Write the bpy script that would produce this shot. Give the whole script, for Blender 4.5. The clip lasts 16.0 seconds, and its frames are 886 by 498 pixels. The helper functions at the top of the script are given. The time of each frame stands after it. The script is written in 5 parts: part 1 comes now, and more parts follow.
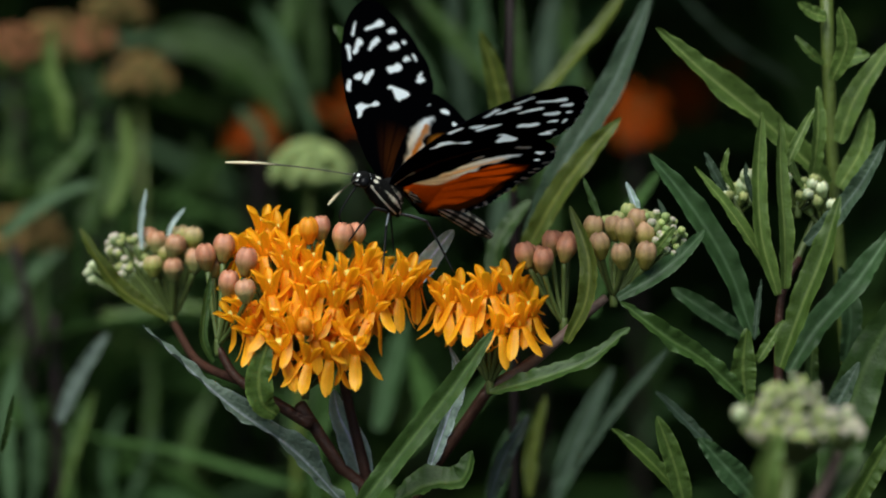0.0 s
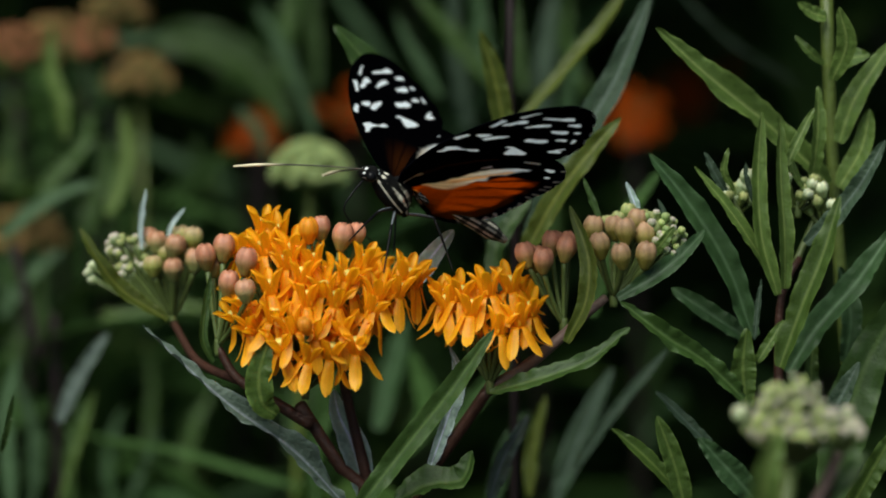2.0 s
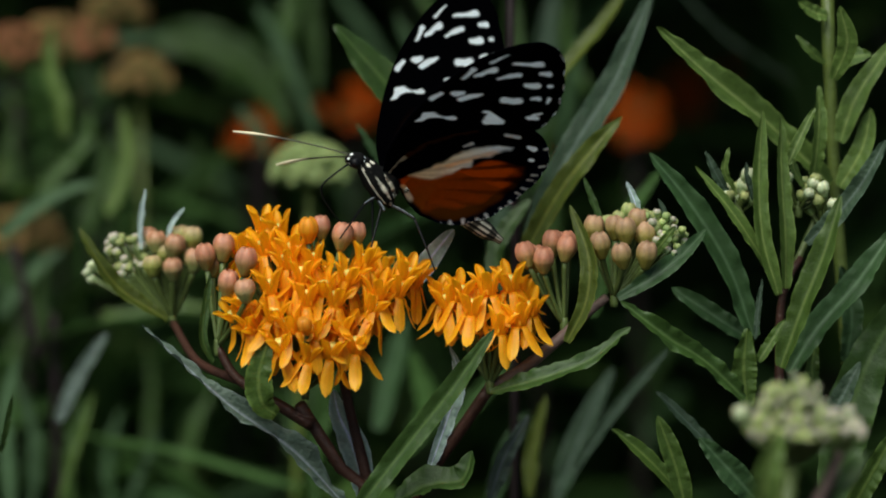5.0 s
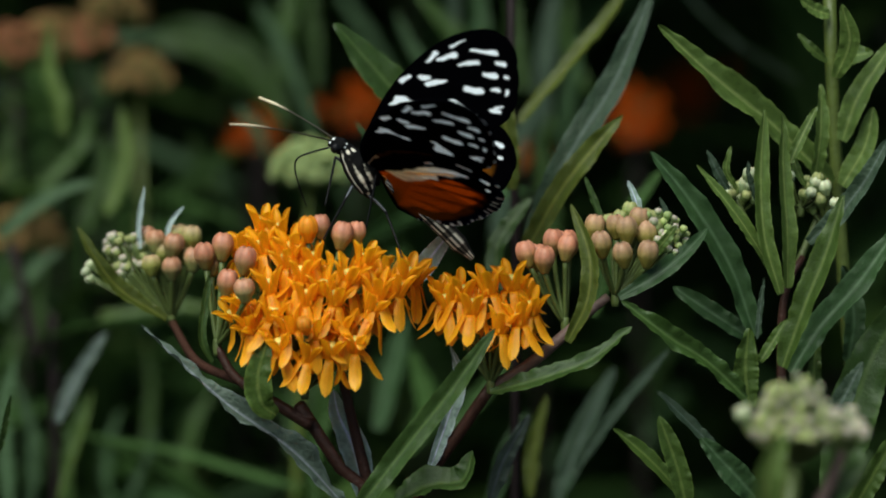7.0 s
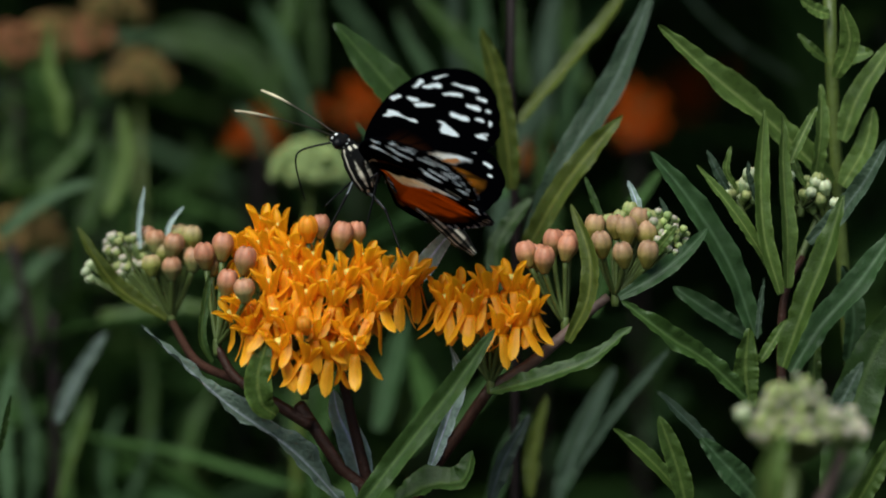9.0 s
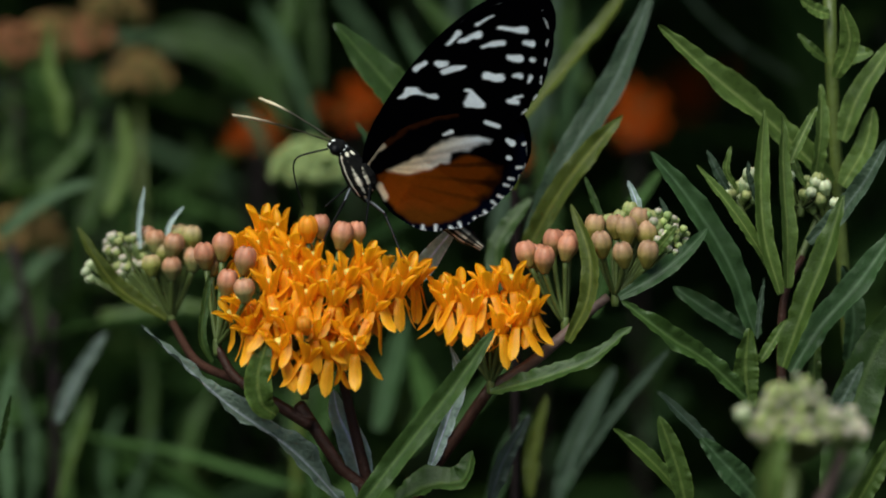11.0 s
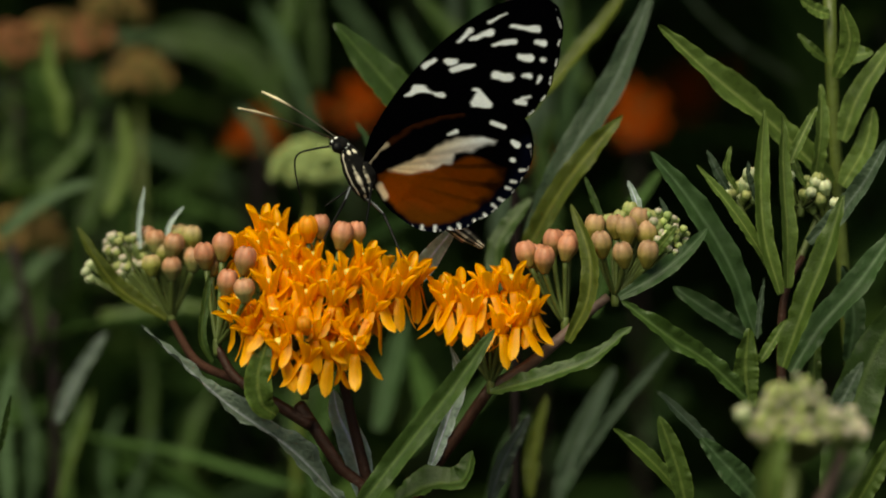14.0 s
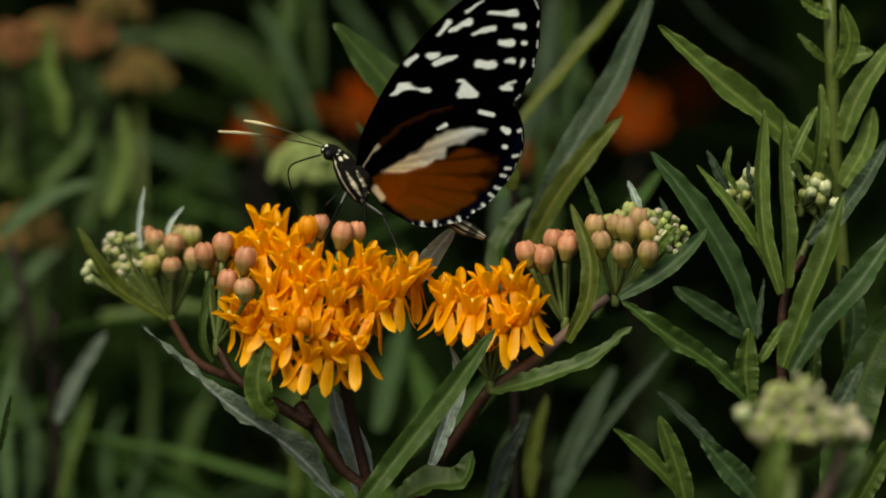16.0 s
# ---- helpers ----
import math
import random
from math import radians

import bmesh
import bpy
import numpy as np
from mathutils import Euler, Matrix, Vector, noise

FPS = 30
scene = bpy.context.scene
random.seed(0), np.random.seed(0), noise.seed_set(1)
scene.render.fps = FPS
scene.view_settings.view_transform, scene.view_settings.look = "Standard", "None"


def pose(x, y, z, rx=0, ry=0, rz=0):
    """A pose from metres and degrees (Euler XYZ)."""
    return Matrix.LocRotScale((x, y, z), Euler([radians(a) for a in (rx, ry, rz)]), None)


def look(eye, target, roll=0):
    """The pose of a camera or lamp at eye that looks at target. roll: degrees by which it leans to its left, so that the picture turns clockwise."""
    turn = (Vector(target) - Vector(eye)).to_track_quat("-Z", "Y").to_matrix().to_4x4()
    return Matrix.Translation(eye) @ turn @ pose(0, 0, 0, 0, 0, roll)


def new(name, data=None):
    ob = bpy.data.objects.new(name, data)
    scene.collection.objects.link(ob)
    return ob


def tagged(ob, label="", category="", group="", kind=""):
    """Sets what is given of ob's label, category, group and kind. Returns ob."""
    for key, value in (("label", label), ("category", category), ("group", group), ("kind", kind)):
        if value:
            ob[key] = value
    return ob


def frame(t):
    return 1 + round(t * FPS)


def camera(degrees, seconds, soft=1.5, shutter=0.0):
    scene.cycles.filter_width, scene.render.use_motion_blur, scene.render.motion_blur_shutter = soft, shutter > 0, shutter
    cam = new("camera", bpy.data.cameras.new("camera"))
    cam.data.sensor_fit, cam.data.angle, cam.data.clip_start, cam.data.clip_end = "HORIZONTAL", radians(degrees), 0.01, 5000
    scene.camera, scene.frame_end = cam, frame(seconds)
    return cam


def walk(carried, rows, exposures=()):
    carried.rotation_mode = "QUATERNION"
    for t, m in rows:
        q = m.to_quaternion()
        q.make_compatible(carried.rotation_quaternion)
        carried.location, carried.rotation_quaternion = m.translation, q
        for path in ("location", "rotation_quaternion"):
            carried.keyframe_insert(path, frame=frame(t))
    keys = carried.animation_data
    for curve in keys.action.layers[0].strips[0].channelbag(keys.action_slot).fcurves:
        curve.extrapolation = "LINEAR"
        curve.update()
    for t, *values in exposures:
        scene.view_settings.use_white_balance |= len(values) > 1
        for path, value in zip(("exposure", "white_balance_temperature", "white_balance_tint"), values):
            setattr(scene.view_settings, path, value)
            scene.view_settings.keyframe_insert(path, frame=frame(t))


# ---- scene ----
# A longwing butterfly feeds on a milkweed in a dense flower bed, seen through a long lens.
DIST, TILT, BED = 1.029, radians(6), 0.70  # lens to flower, downward tilt, height of the flower over the soil
RIGHT = Vector((1, 0, 0))
UP = Vector((0, math.sin(TILT), math.cos(TILT)))
AHEAD = Vector((0, math.cos(TILT), -math.sin(TILT)))
HEART = Vector((0, 0, BED))


def at(u, v, d):
    """A place in the bed, in millimetres: u across, v up, d behind the flower, along the lines of sight."""
    k = (DIST + d / 1000) / DIST
    return HEART + (RIGHT * u + UP * v) * (k / 1000) + AHEAD * (d / 1000)


# ---- camera ----
cam = camera(10.0, 16.0, soft=2.0)
eye = HEART - AHEAD * DIST
eye_early = eye - AHEAD * 0.0073 + UP * 0.00015
cam.data.dof.use_dof = True
cam.data.dof.focus_distance = DIST
cam.data.dof.aperture_fstop = 12
aim_early = HEART + UP * 0.00022 + RIGHT * 0.00008
walk(cam, [(0, look(eye_early, aim_early)), (4.3, look(eye_early, aim_early)), (6.2, look(eye, HEART)), (16, look(eye, HEART))],
     [(0, 0.26, 6000, 3), (0.6, 0.2, 6050, 3), (2, 0.15, 6150, 3), (4, 0.13, 6150, 3), (9, 0.11, 5950, 3), (11.5, 0.11, 6100, 4), (12.3, 0.11, 6300, 3), (13, 0.11, 7300, 1.5), (14.5, 0.08, 7900, -0.5), (16, 0.08, 7900, -0.5)])

# ---- light: a bright overcast sky, softly from above ----
world = bpy.data.worlds.new("sky")
scene.world = world
world.use_nodes = True
nodes, links = world.node_tree.nodes, world.node_tree.links
sky = nodes.new("ShaderNodeTexSky")
sky.sky_type, sky.sun_disc = "NISHITA", False
sky.sun_elevation, sky.sun_rotation = radians(55), radians(207)
nodes["Background"].inputs["Strength"].default_value = 0.06
links.new(sky.outputs[0], nodes["Background"].inputs["Color"])
sun = new("sun", bpy.data.lights.new("sun", "SUN"))
sun.data.energy, sun.data.angle, sun.data.color = 5.0, radians(45), (1.0, 0.95, 0.84)
sun.matrix_world = look((-0.3, -0.6, 0.95), (0, 0, 0))


# ---- materials ----
def material(name, color, rough=0.6, grain=300.0, vary=0.25, bump=0.15, attr="", spec=0.5, sub=0.0, per_object=0.15):
    """A surface of that colour with mottling at two scales and fine relief. attr: a colour layer that multiplies it."""
    m = bpy.data.materials.new(name)
    m.use_nodes = True
    n, l = m.node_tree.nodes, m.node_tree.links
    b = n["Principled BSDF"]
    b.inputs["Roughness"].default_value = rough
    b.inputs["Specular IOR Level"].default_value = spec
    tc = n.new("ShaderNodeTexCoord")
    fine, wide = n.new("ShaderNodeTexNoise"), n.new("ShaderNodeTexNoise")
    for t, s in ((fine, grain * 5), (wide, grain)):
        t.inputs["Scale"].default_value, t.inputs["Detail"].default_value = s, 4
        l.new(tc.outputs["Object"], t.inputs["Vector"])
    add = n.new("ShaderNodeMath"); add.operation = "ADD"
    l.new(fine.outputs[0], add.inputs[0]); l.new(wide.outputs[0], add.inputs[1])
    info = n.new("ShaderNodeObjectInfo")
    mr = n.new("ShaderNodeMapRange")
    mr.inputs["From Min"].default_value, mr.inputs["From Max"].default_value = 0.6, 1.4
    mr.inputs["To Min"].default_value, mr.inputs["To Max"].default_value = 1 - vary, 1 + vary
    l.new(add.outputs[0], mr.inputs["Value"])
    own = n.new("ShaderNodeMapRange")
    own.inputs["To Min"].default_value, own.inputs["To Max"].default_value = 1 - per_object, 1 + per_object
    l.new(info.outputs["Random"], own.inputs["Value"])
    mul = n.new("ShaderNodeMath"); mul.operation = "MULTIPLY"
    l.new(mr.outputs[0], mul.inputs[0]); l.new(own.outputs[0], mul.inputs[1])
    vec = n.new("ShaderNodeVectorMath"); vec.operation = "SCALE"
    l.new(mul.outputs[0], vec.inputs["Scale"])
    if attr:
        a = n.new("ShaderNodeVertexColor"); a.layer_name = attr
        v2 = n.new("ShaderNodeVectorMath"); v2.operation = "MULTIPLY"
        v2.inputs[1].default_value = color
        l.new(a.outputs["Color"], v2.inputs[0]); l.new(v2.outputs[0], vec.inputs[0])
    else:
        vec.inputs[0].default_value = color
    l.new(vec.outputs[0], b.inputs["Base Color"])
    bp = n.new("ShaderNodeBump")
    bp.inputs["Strength"].default_value, bp.inputs["Distance"].default_value = bump, 0.0006
    l.new(add.outputs[0], bp.inputs["Height"]); l.new(bp.outputs[0], b.inputs["Normal"])
    if sub:
        b.inputs["Subsurface Weight"].default_value = sub
        b.inputs["Subsurface Radius"].default_value = (0.002, 0.001, 0.0005)
    return m


LEAF = material("leaf_green", (0.032, 0.067, 0.011), 0.5, 420, 0.2, 0.3, "tone", 0.36)
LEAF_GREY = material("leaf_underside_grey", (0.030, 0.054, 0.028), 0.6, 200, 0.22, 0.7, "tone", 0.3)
LEAF_SILVER = material("leaf_silvery_underside", (0.08, 0.112, 0.085), 0.6, 260, 0.25, 0.8, "tone", 0.3)
LEAF_OLIVE = material("leaf_olive", (0.060, 0.082, 0.009), 0.5, 420, 0.2, 0.3, "tone", 0.33)
# Green lightened in the paint to make up for the left stand's shade.
LEAF_LIFTED = material("leaf_green_lifted", (0.046, 0.088, 0.035), 0.6, 120, 0.22, 0.35, "tone", 0.2)
LEAF_BLUE = material("leaf_bluish_green", (0.031, 0.068, 0.021), 0.5, 420, 0.16, 0.25, "tone", 0.3)
# Pale underside, brightened in the paint for the sky light it catches.
LEAF_PALE = material("leaf_underside_skylit", (0.35, 0.46, 0.40), 0.7, 260, 0.3, 0.6, "tone", 0.15)
LEAF_BRIGHT = material("leaf_young", (0.050, 0.090, 0.013), 0.5, 420, 0.2, 0.3, "tone", 0.36)
LEAF_TOP = material("leaf_fresh", (0.080, 0.132, 0.024), 0.48, 420, 0.2, 0.3, "tone", 0.4)
LEAF_FAR = material("leaf_dark_green", (0.0328, 0.07052, 0.0164), 0.6, 120, 0.3, 0.4, "tone", 0.1, per_object=0.35)
STEM_GREEN = material("stem_green", (0.0697, 0.0984, 0.0205), 0.55, 250, 0.25, 0.3)
STEM_PURPLE = material("stem_purple", (0.03772, 0.01558, 0.00984), 0.5, 250, 0.4, 0.5, spec=0.25)
STEM_DARK = material("stem_dark_purple", (0.01312, 0.00902, 0.00902), 0.6, 250, 0.3, 0.3, spec=0.1)
STEM_MAUVE = material("stem_mauve", (0.1066, 0.0697, 0.0574), 0.55, 250, 0.3, 0.4, spec=0.3)
STEM_OLIVE = material("stem_olive", (0.0615, 0.0861, 0.01312), 0.5, 250, 0.25, 0.3, spec=0.4)
# Orange petals of the rear heads; the bed's shade is in this darker colour.
PETAL_SHADED = material("petal_orange_shaded", (0.451, 0.0697, 0.00164), 0.6, 500, 0.16, 0.25, "tone", 0.1, 0.1, 0.08)
PETAL = material("petal_orange", (0.95, 0.43, 0.0035), 0.42, 500, 0.12, 0.25, "tone", 0.4, 0.15, 0.08)
COLUMN = material("column_pale", (0.5904, 0.4756, 0.0984), 0.5, 600, 0.15, 0.2)
BUD_PINK = material("bud_salmon", (0.385, 0.178, 0.088), 0.5, 500, 0.2, 0.25, "tone", 0.4, 0.1)
BUD_BRICK = material("bud_brick", (0.18, 0.088, 0.038), 0.8, 400, 0.3, 0.25, "tone", 0.2, per_object=0.35)
BUD_GREEN = material("bud_green", (0.2706, 0.2706, 0.0984), 0.55, 500, 0.2, 0.25, "tone", 0.3, 0.1)
BUD_PALE = material("bud_pale", (0.3362, 0.369, 0.2214), 0.6, 500, 0.2, 0.25, "tone", 0.3, 0.1)
WING = material("wing_scales", (1, 1, 1), 0.8, 900, 0.12, 0.2, "tone", 0.02, 0, 0.0)
BODY = material("body_hair", (1, 1, 1), 0.85, 900, 0.2, 0.6, "tone", 0.08, 0, 0.0)
CHITIN = material("black_chitin", (0.0041, 0.0041, 0.00492), 0.4, 600, 0.2, 0.1, spec=0.12)
ANTENNA = material("antenna_two_tone", (1, 1, 1), 0.5, 600, 0.15, 0.1, "tone", 0.4, 0, 0)
def let_light_through(m, share):
    """Lets part of the light that falls on the back of a thin sheet come through."""
    n, l = m.node_tree.nodes, m.node_tree.links
    b, out = n["Principled BSDF"], n["Material Output"]
    t, mixer = n.new("ShaderNodeBsdfTranslucent"), n.new("ShaderNodeMixShader")
    l.new(b.inputs["Base Color"].links[0].from_socket, t.inputs["Color"])
    mixer.inputs[0].default_value = share
    l.new(b.outputs[0], mixer.inputs[1]); l.new(t.outputs[0], mixer.inputs[2]); l.new(mixer.outputs[0], out.inputs["Surface"])


let_light_through(WING, 0.8)
wing_nodes, wing_links = WING.node_tree.nodes, WING.node_tree.links
scales, split, dense = wing_nodes.new("ShaderNodeVertexColor"), wing_nodes.new("ShaderNodeSeparateColor"), wing_nodes.new("ShaderNodeMapRange")
scales.layer_name = "tone"
dense.inputs["To Min"].default_value, dense.inputs["To Max"].default_value = 0.89, 0.58
wing_links.new(scales.outputs["Color"], split.inputs[0])
wing_links.new(split.outputs["Blue"], dense.inputs["Value"])
wing_links.new(dense.outputs[0], wing_nodes["Mix Shader"].inputs[0])
for green in (LEAF, LEAF_SILVER, LEAF_OLIVE, LEAF_BRIGHT, LEAF_TOP, LEAF_GREY, LEAF_BLUE, LEAF_LIFTED, LEAF_FAR):
    let_light_through(green, 0.3)
let_light_through(PETAL, 0.5)
let_light_through(LEAF_PALE, 0.35)
SOIL = material("dark_soil", (0.01312, 0.00984, 0.00656), 0.95, 14, 0.5, 1.0)
# Near-black for foliage: the deep shade among the shrubs is put into the colour.
SHRUB = material("shrub_leaves_shade_dark", (0.00656, 0.01394, 0.0041), 0.8, 60, 0.4, 0.3, "tone", 0.04)


# ---- building blocks ----
def mesh_object(name, verts, faces, mat, parent=None, tones=None, label="", smooth=True):
    me = bpy.data.meshes.new(name)
    me.from_pydata([tuple(v) for v in verts], [], faces)
    for m in (mat if isinstance(mat, (list, tuple)) else [mat]):
        me.materials.append(m)
    if tones is not None:
        layer = me.color_attributes.new("tone", "FLOAT_COLOR", "POINT")
        layer.data.foreach_set("color", np.array([(*t, 1.0) for t in tones], dtype=np.float32).ravel())
    if smooth:
        me.polygons.foreach_set("use_smooth", [True] * len(me.polygons))
    ob = new(name, me)
    hang(ob, parent)
    if label:
        tagged(ob, label)
    return ob


def hang(ob, parent):
    """Makes ob, whose mesh is in world places, a part of parent."""
    ob.parent = parent
    if parent is not None and parent.type == "EMPTY" and parent.name.startswith("milkweed"):
        ob.matrix_parent_inverse = Matrix.Translation(-parent.location)


def share(name, source, parent, m):
    """Another object on the mesh of source, at the pose m under parent."""
    ob = new(name, source.data)
    hang(ob, parent)
    ob.matrix_basis = m
    return ob


def curve(points, n):
    """n + 1 points on a smooth curve through the given ones, evenly along it."""
    p = [Vector(q) for q in points]
    p = [2 * p[0] - p[1]] + p + [2 * p[-1] - p[-2]]
    fine = []
    for i in range(1, len(p) - 2):
        for k in range(12):
            t = k / 12
            fine.append(0.5 * (2 * p[i] + (p[i + 1] - p[i - 1]) * t + (2 * p[i - 1] - 5 * p[i] + 4 * p[i + 1] - p[i + 2]) * t * t
                               + (3 * p[i] - p[i - 1] - 3 * p[i + 1] + p[i + 2]) * t ** 3))
    fine.append(p[-2])
    run = [0.0]
    for a, b in zip(fine, fine[1:]):
        run.append(run[-1] + (b - a).length)
    out, j = [], 0
    for k in range(n + 1):
        s = run[-1] * k / n
        while j < len(fine) - 2 and run[j + 1] < s:
            j += 1
        out.append(fine[j].lerp(fine[j + 1], (s - run[j]) / max(run[j + 1] - run[j], 1e-9)))
    return out


def grid_faces(rows, cols, start=0, closed=False):
    f = []
    for i in range(rows - 1):
        for j in range(cols if closed else cols - 1):
            a, b = start + i * cols + j, start + i * cols + (j + 1) % cols
            f.append((a, b, b + cols, a + cols))
    return f


def tube(points, radii, sides=8, n=16):
    """Vertices and faces of a round stalk along the points, its radius gliding through radii."""
    line = curve(points, n)
    verts = []
    side = None
    for i, p in enumerate(line):
        t = (line[min(i + 1, n)] - line[max(i - 1, 0)]).normalized()
        side = (side if side else (Vector((0.31, 0.52, 0.8)))).cross(t).cross(t).normalized() * -1
        up = t.cross(side)
        x = i / n * (len(radii) - 1)
        k = min(int(x), len(radii) - 2) if len(radii) > 1 else 0
        r = radii[k] + (radii[k + 1] - radii[k]) * (x - k) if len(radii) > 1 else radii[0]
        verts += [p + (side * math.cos(a) + up * math.sin(a)) * r for a in (2 * math.pi * s / sides for s in range(sides))]
    faces = grid_faces(n + 1, sides, 0, True)
    faces += [tuple(range(sides))[::-1], tuple(n * sides + s for s in range(sides))]
    return verts, faces


def stem(name, points, radii, mat, parent, label="", n=18):
    v, f = tube(points, [r / 1000 for r in radii], 9, n)
    return mesh_object(name, v, f, mat, parent, label=label)


def leaf_shape(points, width, turn=0.0, fold=25.0, ripple=0.6, n=26, seed=0, tip_pale=0.0):
    """A lance-shaped blade along a curved midrib: folded, rippled at its edges, with a raised pale midrib and side veins."""
    rnd = random.Random(seed)
    line = curve(points, n)
    across = 10
    verts, tones = [], []
    ph, ph2 = rnd.uniform(0, 6), rnd.uniform(0, 6)
    way = (line[-1] - line[0]).normalized()
    probe = way.cross(AHEAD).normalized()
    lean = way.cross(probe * math.cos(radians(turn)) + probe.cross(way).normalized() * math.sin(radians(turn)))
    if lean.dot(AHEAD) > 0:
        lean = -lean
    if lean.dot(UP) < 0:
        turn = -turn
    width = width / math.cos(radians(min(abs(turn), 60))) * 0.97
    for i, p in enumerate(line):
        s = i / n
        t = (line[min(i + 1, n)] - line[max(i - 1, 0)]).normalized()
        flat = t.cross(AHEAD).normalized()
        deep = flat.cross(t).normalized()
        a = radians(turn)
        side = flat * math.cos(a) + deep * math.sin(a)
        norm = t.cross(side).normalized()
        if norm.dot(AHEAD) > 0:
            norm = -norm
        w = width / 2000 * 1.42 * (s * 0.96 + 0.04) ** 0.5 * (1.004 - s) ** 0.62 * (1 + 0.06 * math.sin(9 * s + ph2))
        if i == n:
            w = width / 2000 * 0.03
        for j in range(across + 1):
            c = (j / across - 0.5) * 2
            lift = abs(c) * math.tan(radians(min(55, fold * 1.5))) * w * 0.8 - (c * c) * w * 0.12
            wave = ripple / 1000 * c * c * (1.6 * noise.noise(Vector((s * 7 + ph, 3 * (c > 0), ph2))) + 1.2 * noise.noise(Vector((s * 17 + ph2, 4 * (c > 0), ph))) + 0.35 * noise.noise(Vector((s * 34 + ph, 5 * (c > 0), ph2))))
            wave *= 1.1
            wave += width / 45000 * noise.noise(Vector((s * 11 + ph, c * 2.2, ph2)))
            rib = 0.00025 * max(0, 1 - abs(c) * 5)
            verts.append(p + side * (c * w * (1 + 0.10 * c * c * noise.noise(Vector((s * 30, 2 * c, ph))))) + norm * (lift + wave + rib))
            vein = 0.5 + 0.5 * math.cos((s * n * 1.0 - abs(c) * 2.2) * 2 * math.pi / 1.9)
            k = 0.97 + 0.07 * max(0, vein - 0.75) * 4 + 0.2 * noise.noise(Vector((s * 30, c * 6, ph))) + 0.16 * noise.noise(Vector((s * 9, c * 2, ph2)))
            pale = max(0, 1 - abs(c) * 5.5)
            edge = max(0, abs(c) - 0.86) * 5
            tones.append((k + 1.3 * pale + edge, k + 0.85 * pale + edge * 0.75, k + 1.7 * pale + edge * 1.2))
    return verts, grid_faces(n + 1, across + 1), tones


def leaf(points, width, parent, mat=None, turn=0.0, fold=25.0, ripple=0.6, label="", n=46):
    seed = len(bpy.data.objects)
    v, f, t = leaf_shape(points, width, turn, fold, ripple, n, seed)
    return mesh_object("leaf", v, f, mat or LEAF, parent, t, label)


def plant(label, foot, group="milkweeds of the bed"):
    e = new("milkweed_plant")
    e.location = foot
    return tagged(e, label, "plant", group)


# ---- flower, bud and umbel ----
def flower_mesh(petal_mat):
    """Five reflexed petals, five upright hoods with horns, and the pale column; 14 mm tall, its waist at the origin."""
    verts, faces, tones, slots = [], [], [], []

    def sheet(rows, cols, fn, slot=0):
        start = len(verts)
        for i in range(rows):
            for j in range(cols):
                p, t = fn(i / (rows - 1), (j / (cols - 1) - 0.5) * 2)
                verts.append(p); tones.append(t)
        g = grid_faces(rows, cols, start)
        faces.extend(g); slots.extend([slot] * len(g))

    for k in range(5):
        a = 2 * math.pi * k / 5
        m, h = Matrix.Rotation(a, 3, "Z"), Matrix.Rotation(a + math.pi / 5, 3, "Z")
        tw = (0.3, -0.25, 0.12, -0.1, 0.2)[k]
        ln = (1.0, 0.93, 1.06, 0.97, 1.03)[k]
        flare = (0.8, 1.3, 0.5, 1.1, 0.7)[k]

        def petal(s, c):
            w = 1.22 * (0.45 + 0.55 * math.sin(min(1, s / 0.6) * math.pi / 2)) * math.sqrt(max(0.0004, 1 - max(0, (s - 0.6) / 0.4) ** 2))
            r = 0.9 + 2.2 * math.sin(min(1, s * 2.1) * 1.45) + flare * max(0, s - 0.35) ** 1.3 * 5.2
            z = -0.1 + 0.35 * math.sin(min(1, s * 3.2) * math.pi) - 7.2 * ln * max(0, s - 0.13) ** 1.05 + flare * 2.6 * max(0, s - 0.62)
            q = Vector((r - c * c * 0.5 * (1 - s * 0.6), c * w + tw * s * 2.8, z))
            t = 0.84 + 0.2 * s + 0.04 * math.cos(c * 9) + 0.05 * c * c
            return m @ q / 1000, (t, t * (0.86 + 0.22 * s + 0.08 * c * c), t * (1 + 6 * s ** 3))

        def hood(s, c):
            s = 1 - (1 - s) ** 1.7
            rho = 0.98 * (0.66 + 0.34 * math.sin(min(1, s / 0.55) * math.pi / 2)) * math.sqrt(max(0.0004, 1 - max(0, (s - 0.8) / 0.2) ** 2))
            back = 1.3 + 1.45 * s + (0.5 + 0.5 * flare) * s * s
            q = Vector((back - rho * (1 - math.cos(2.0 * c)) * 0.75, rho * math.sin(2.0 * c) + tw * s * 0.9, -0.1 + 5.3 * s * ln))
            t = 0.94 + 0.1 * s
            return h @ q / 1000, (t, t * (0.94 + 0.2 * s), t)

        def horn(s, c):
            q = Vector((1.9 - 1.2 * s * s, c * 0.22 * (1 - s), 0.6 + 3.2 * s))
            return h @ q / 1000, (0.98, 1.02, 1.0)

        sheet(11, 7, petal)
        sheet(12, 7, hood)
        sheet(4, 3, horn)
    start = len(verts)
    for z, r in ((-0.4, 0.7), (0.8, 0.75), (2.1, 0.95), (2.9, 1.0), (3.05, 0.5)):
        for j in range(10):
            b = 2 * math.pi * j / 10
            verts.append(Vector((math.cos(b) * r * (1 + 0.12 * math.cos(5 * b)), math.sin(b) * r * (1 + 0.12 * math.cos(5 * b)), z)) / 1000)
            tones.append((1, 1, 1))
    g = grid_faces(5, 10, start, True) + [tuple(start + 40 + j for j in range(10))]
    faces.extend(g); slots.extend([1] * len(g))
    me = bpy.data.meshes.new("flower")
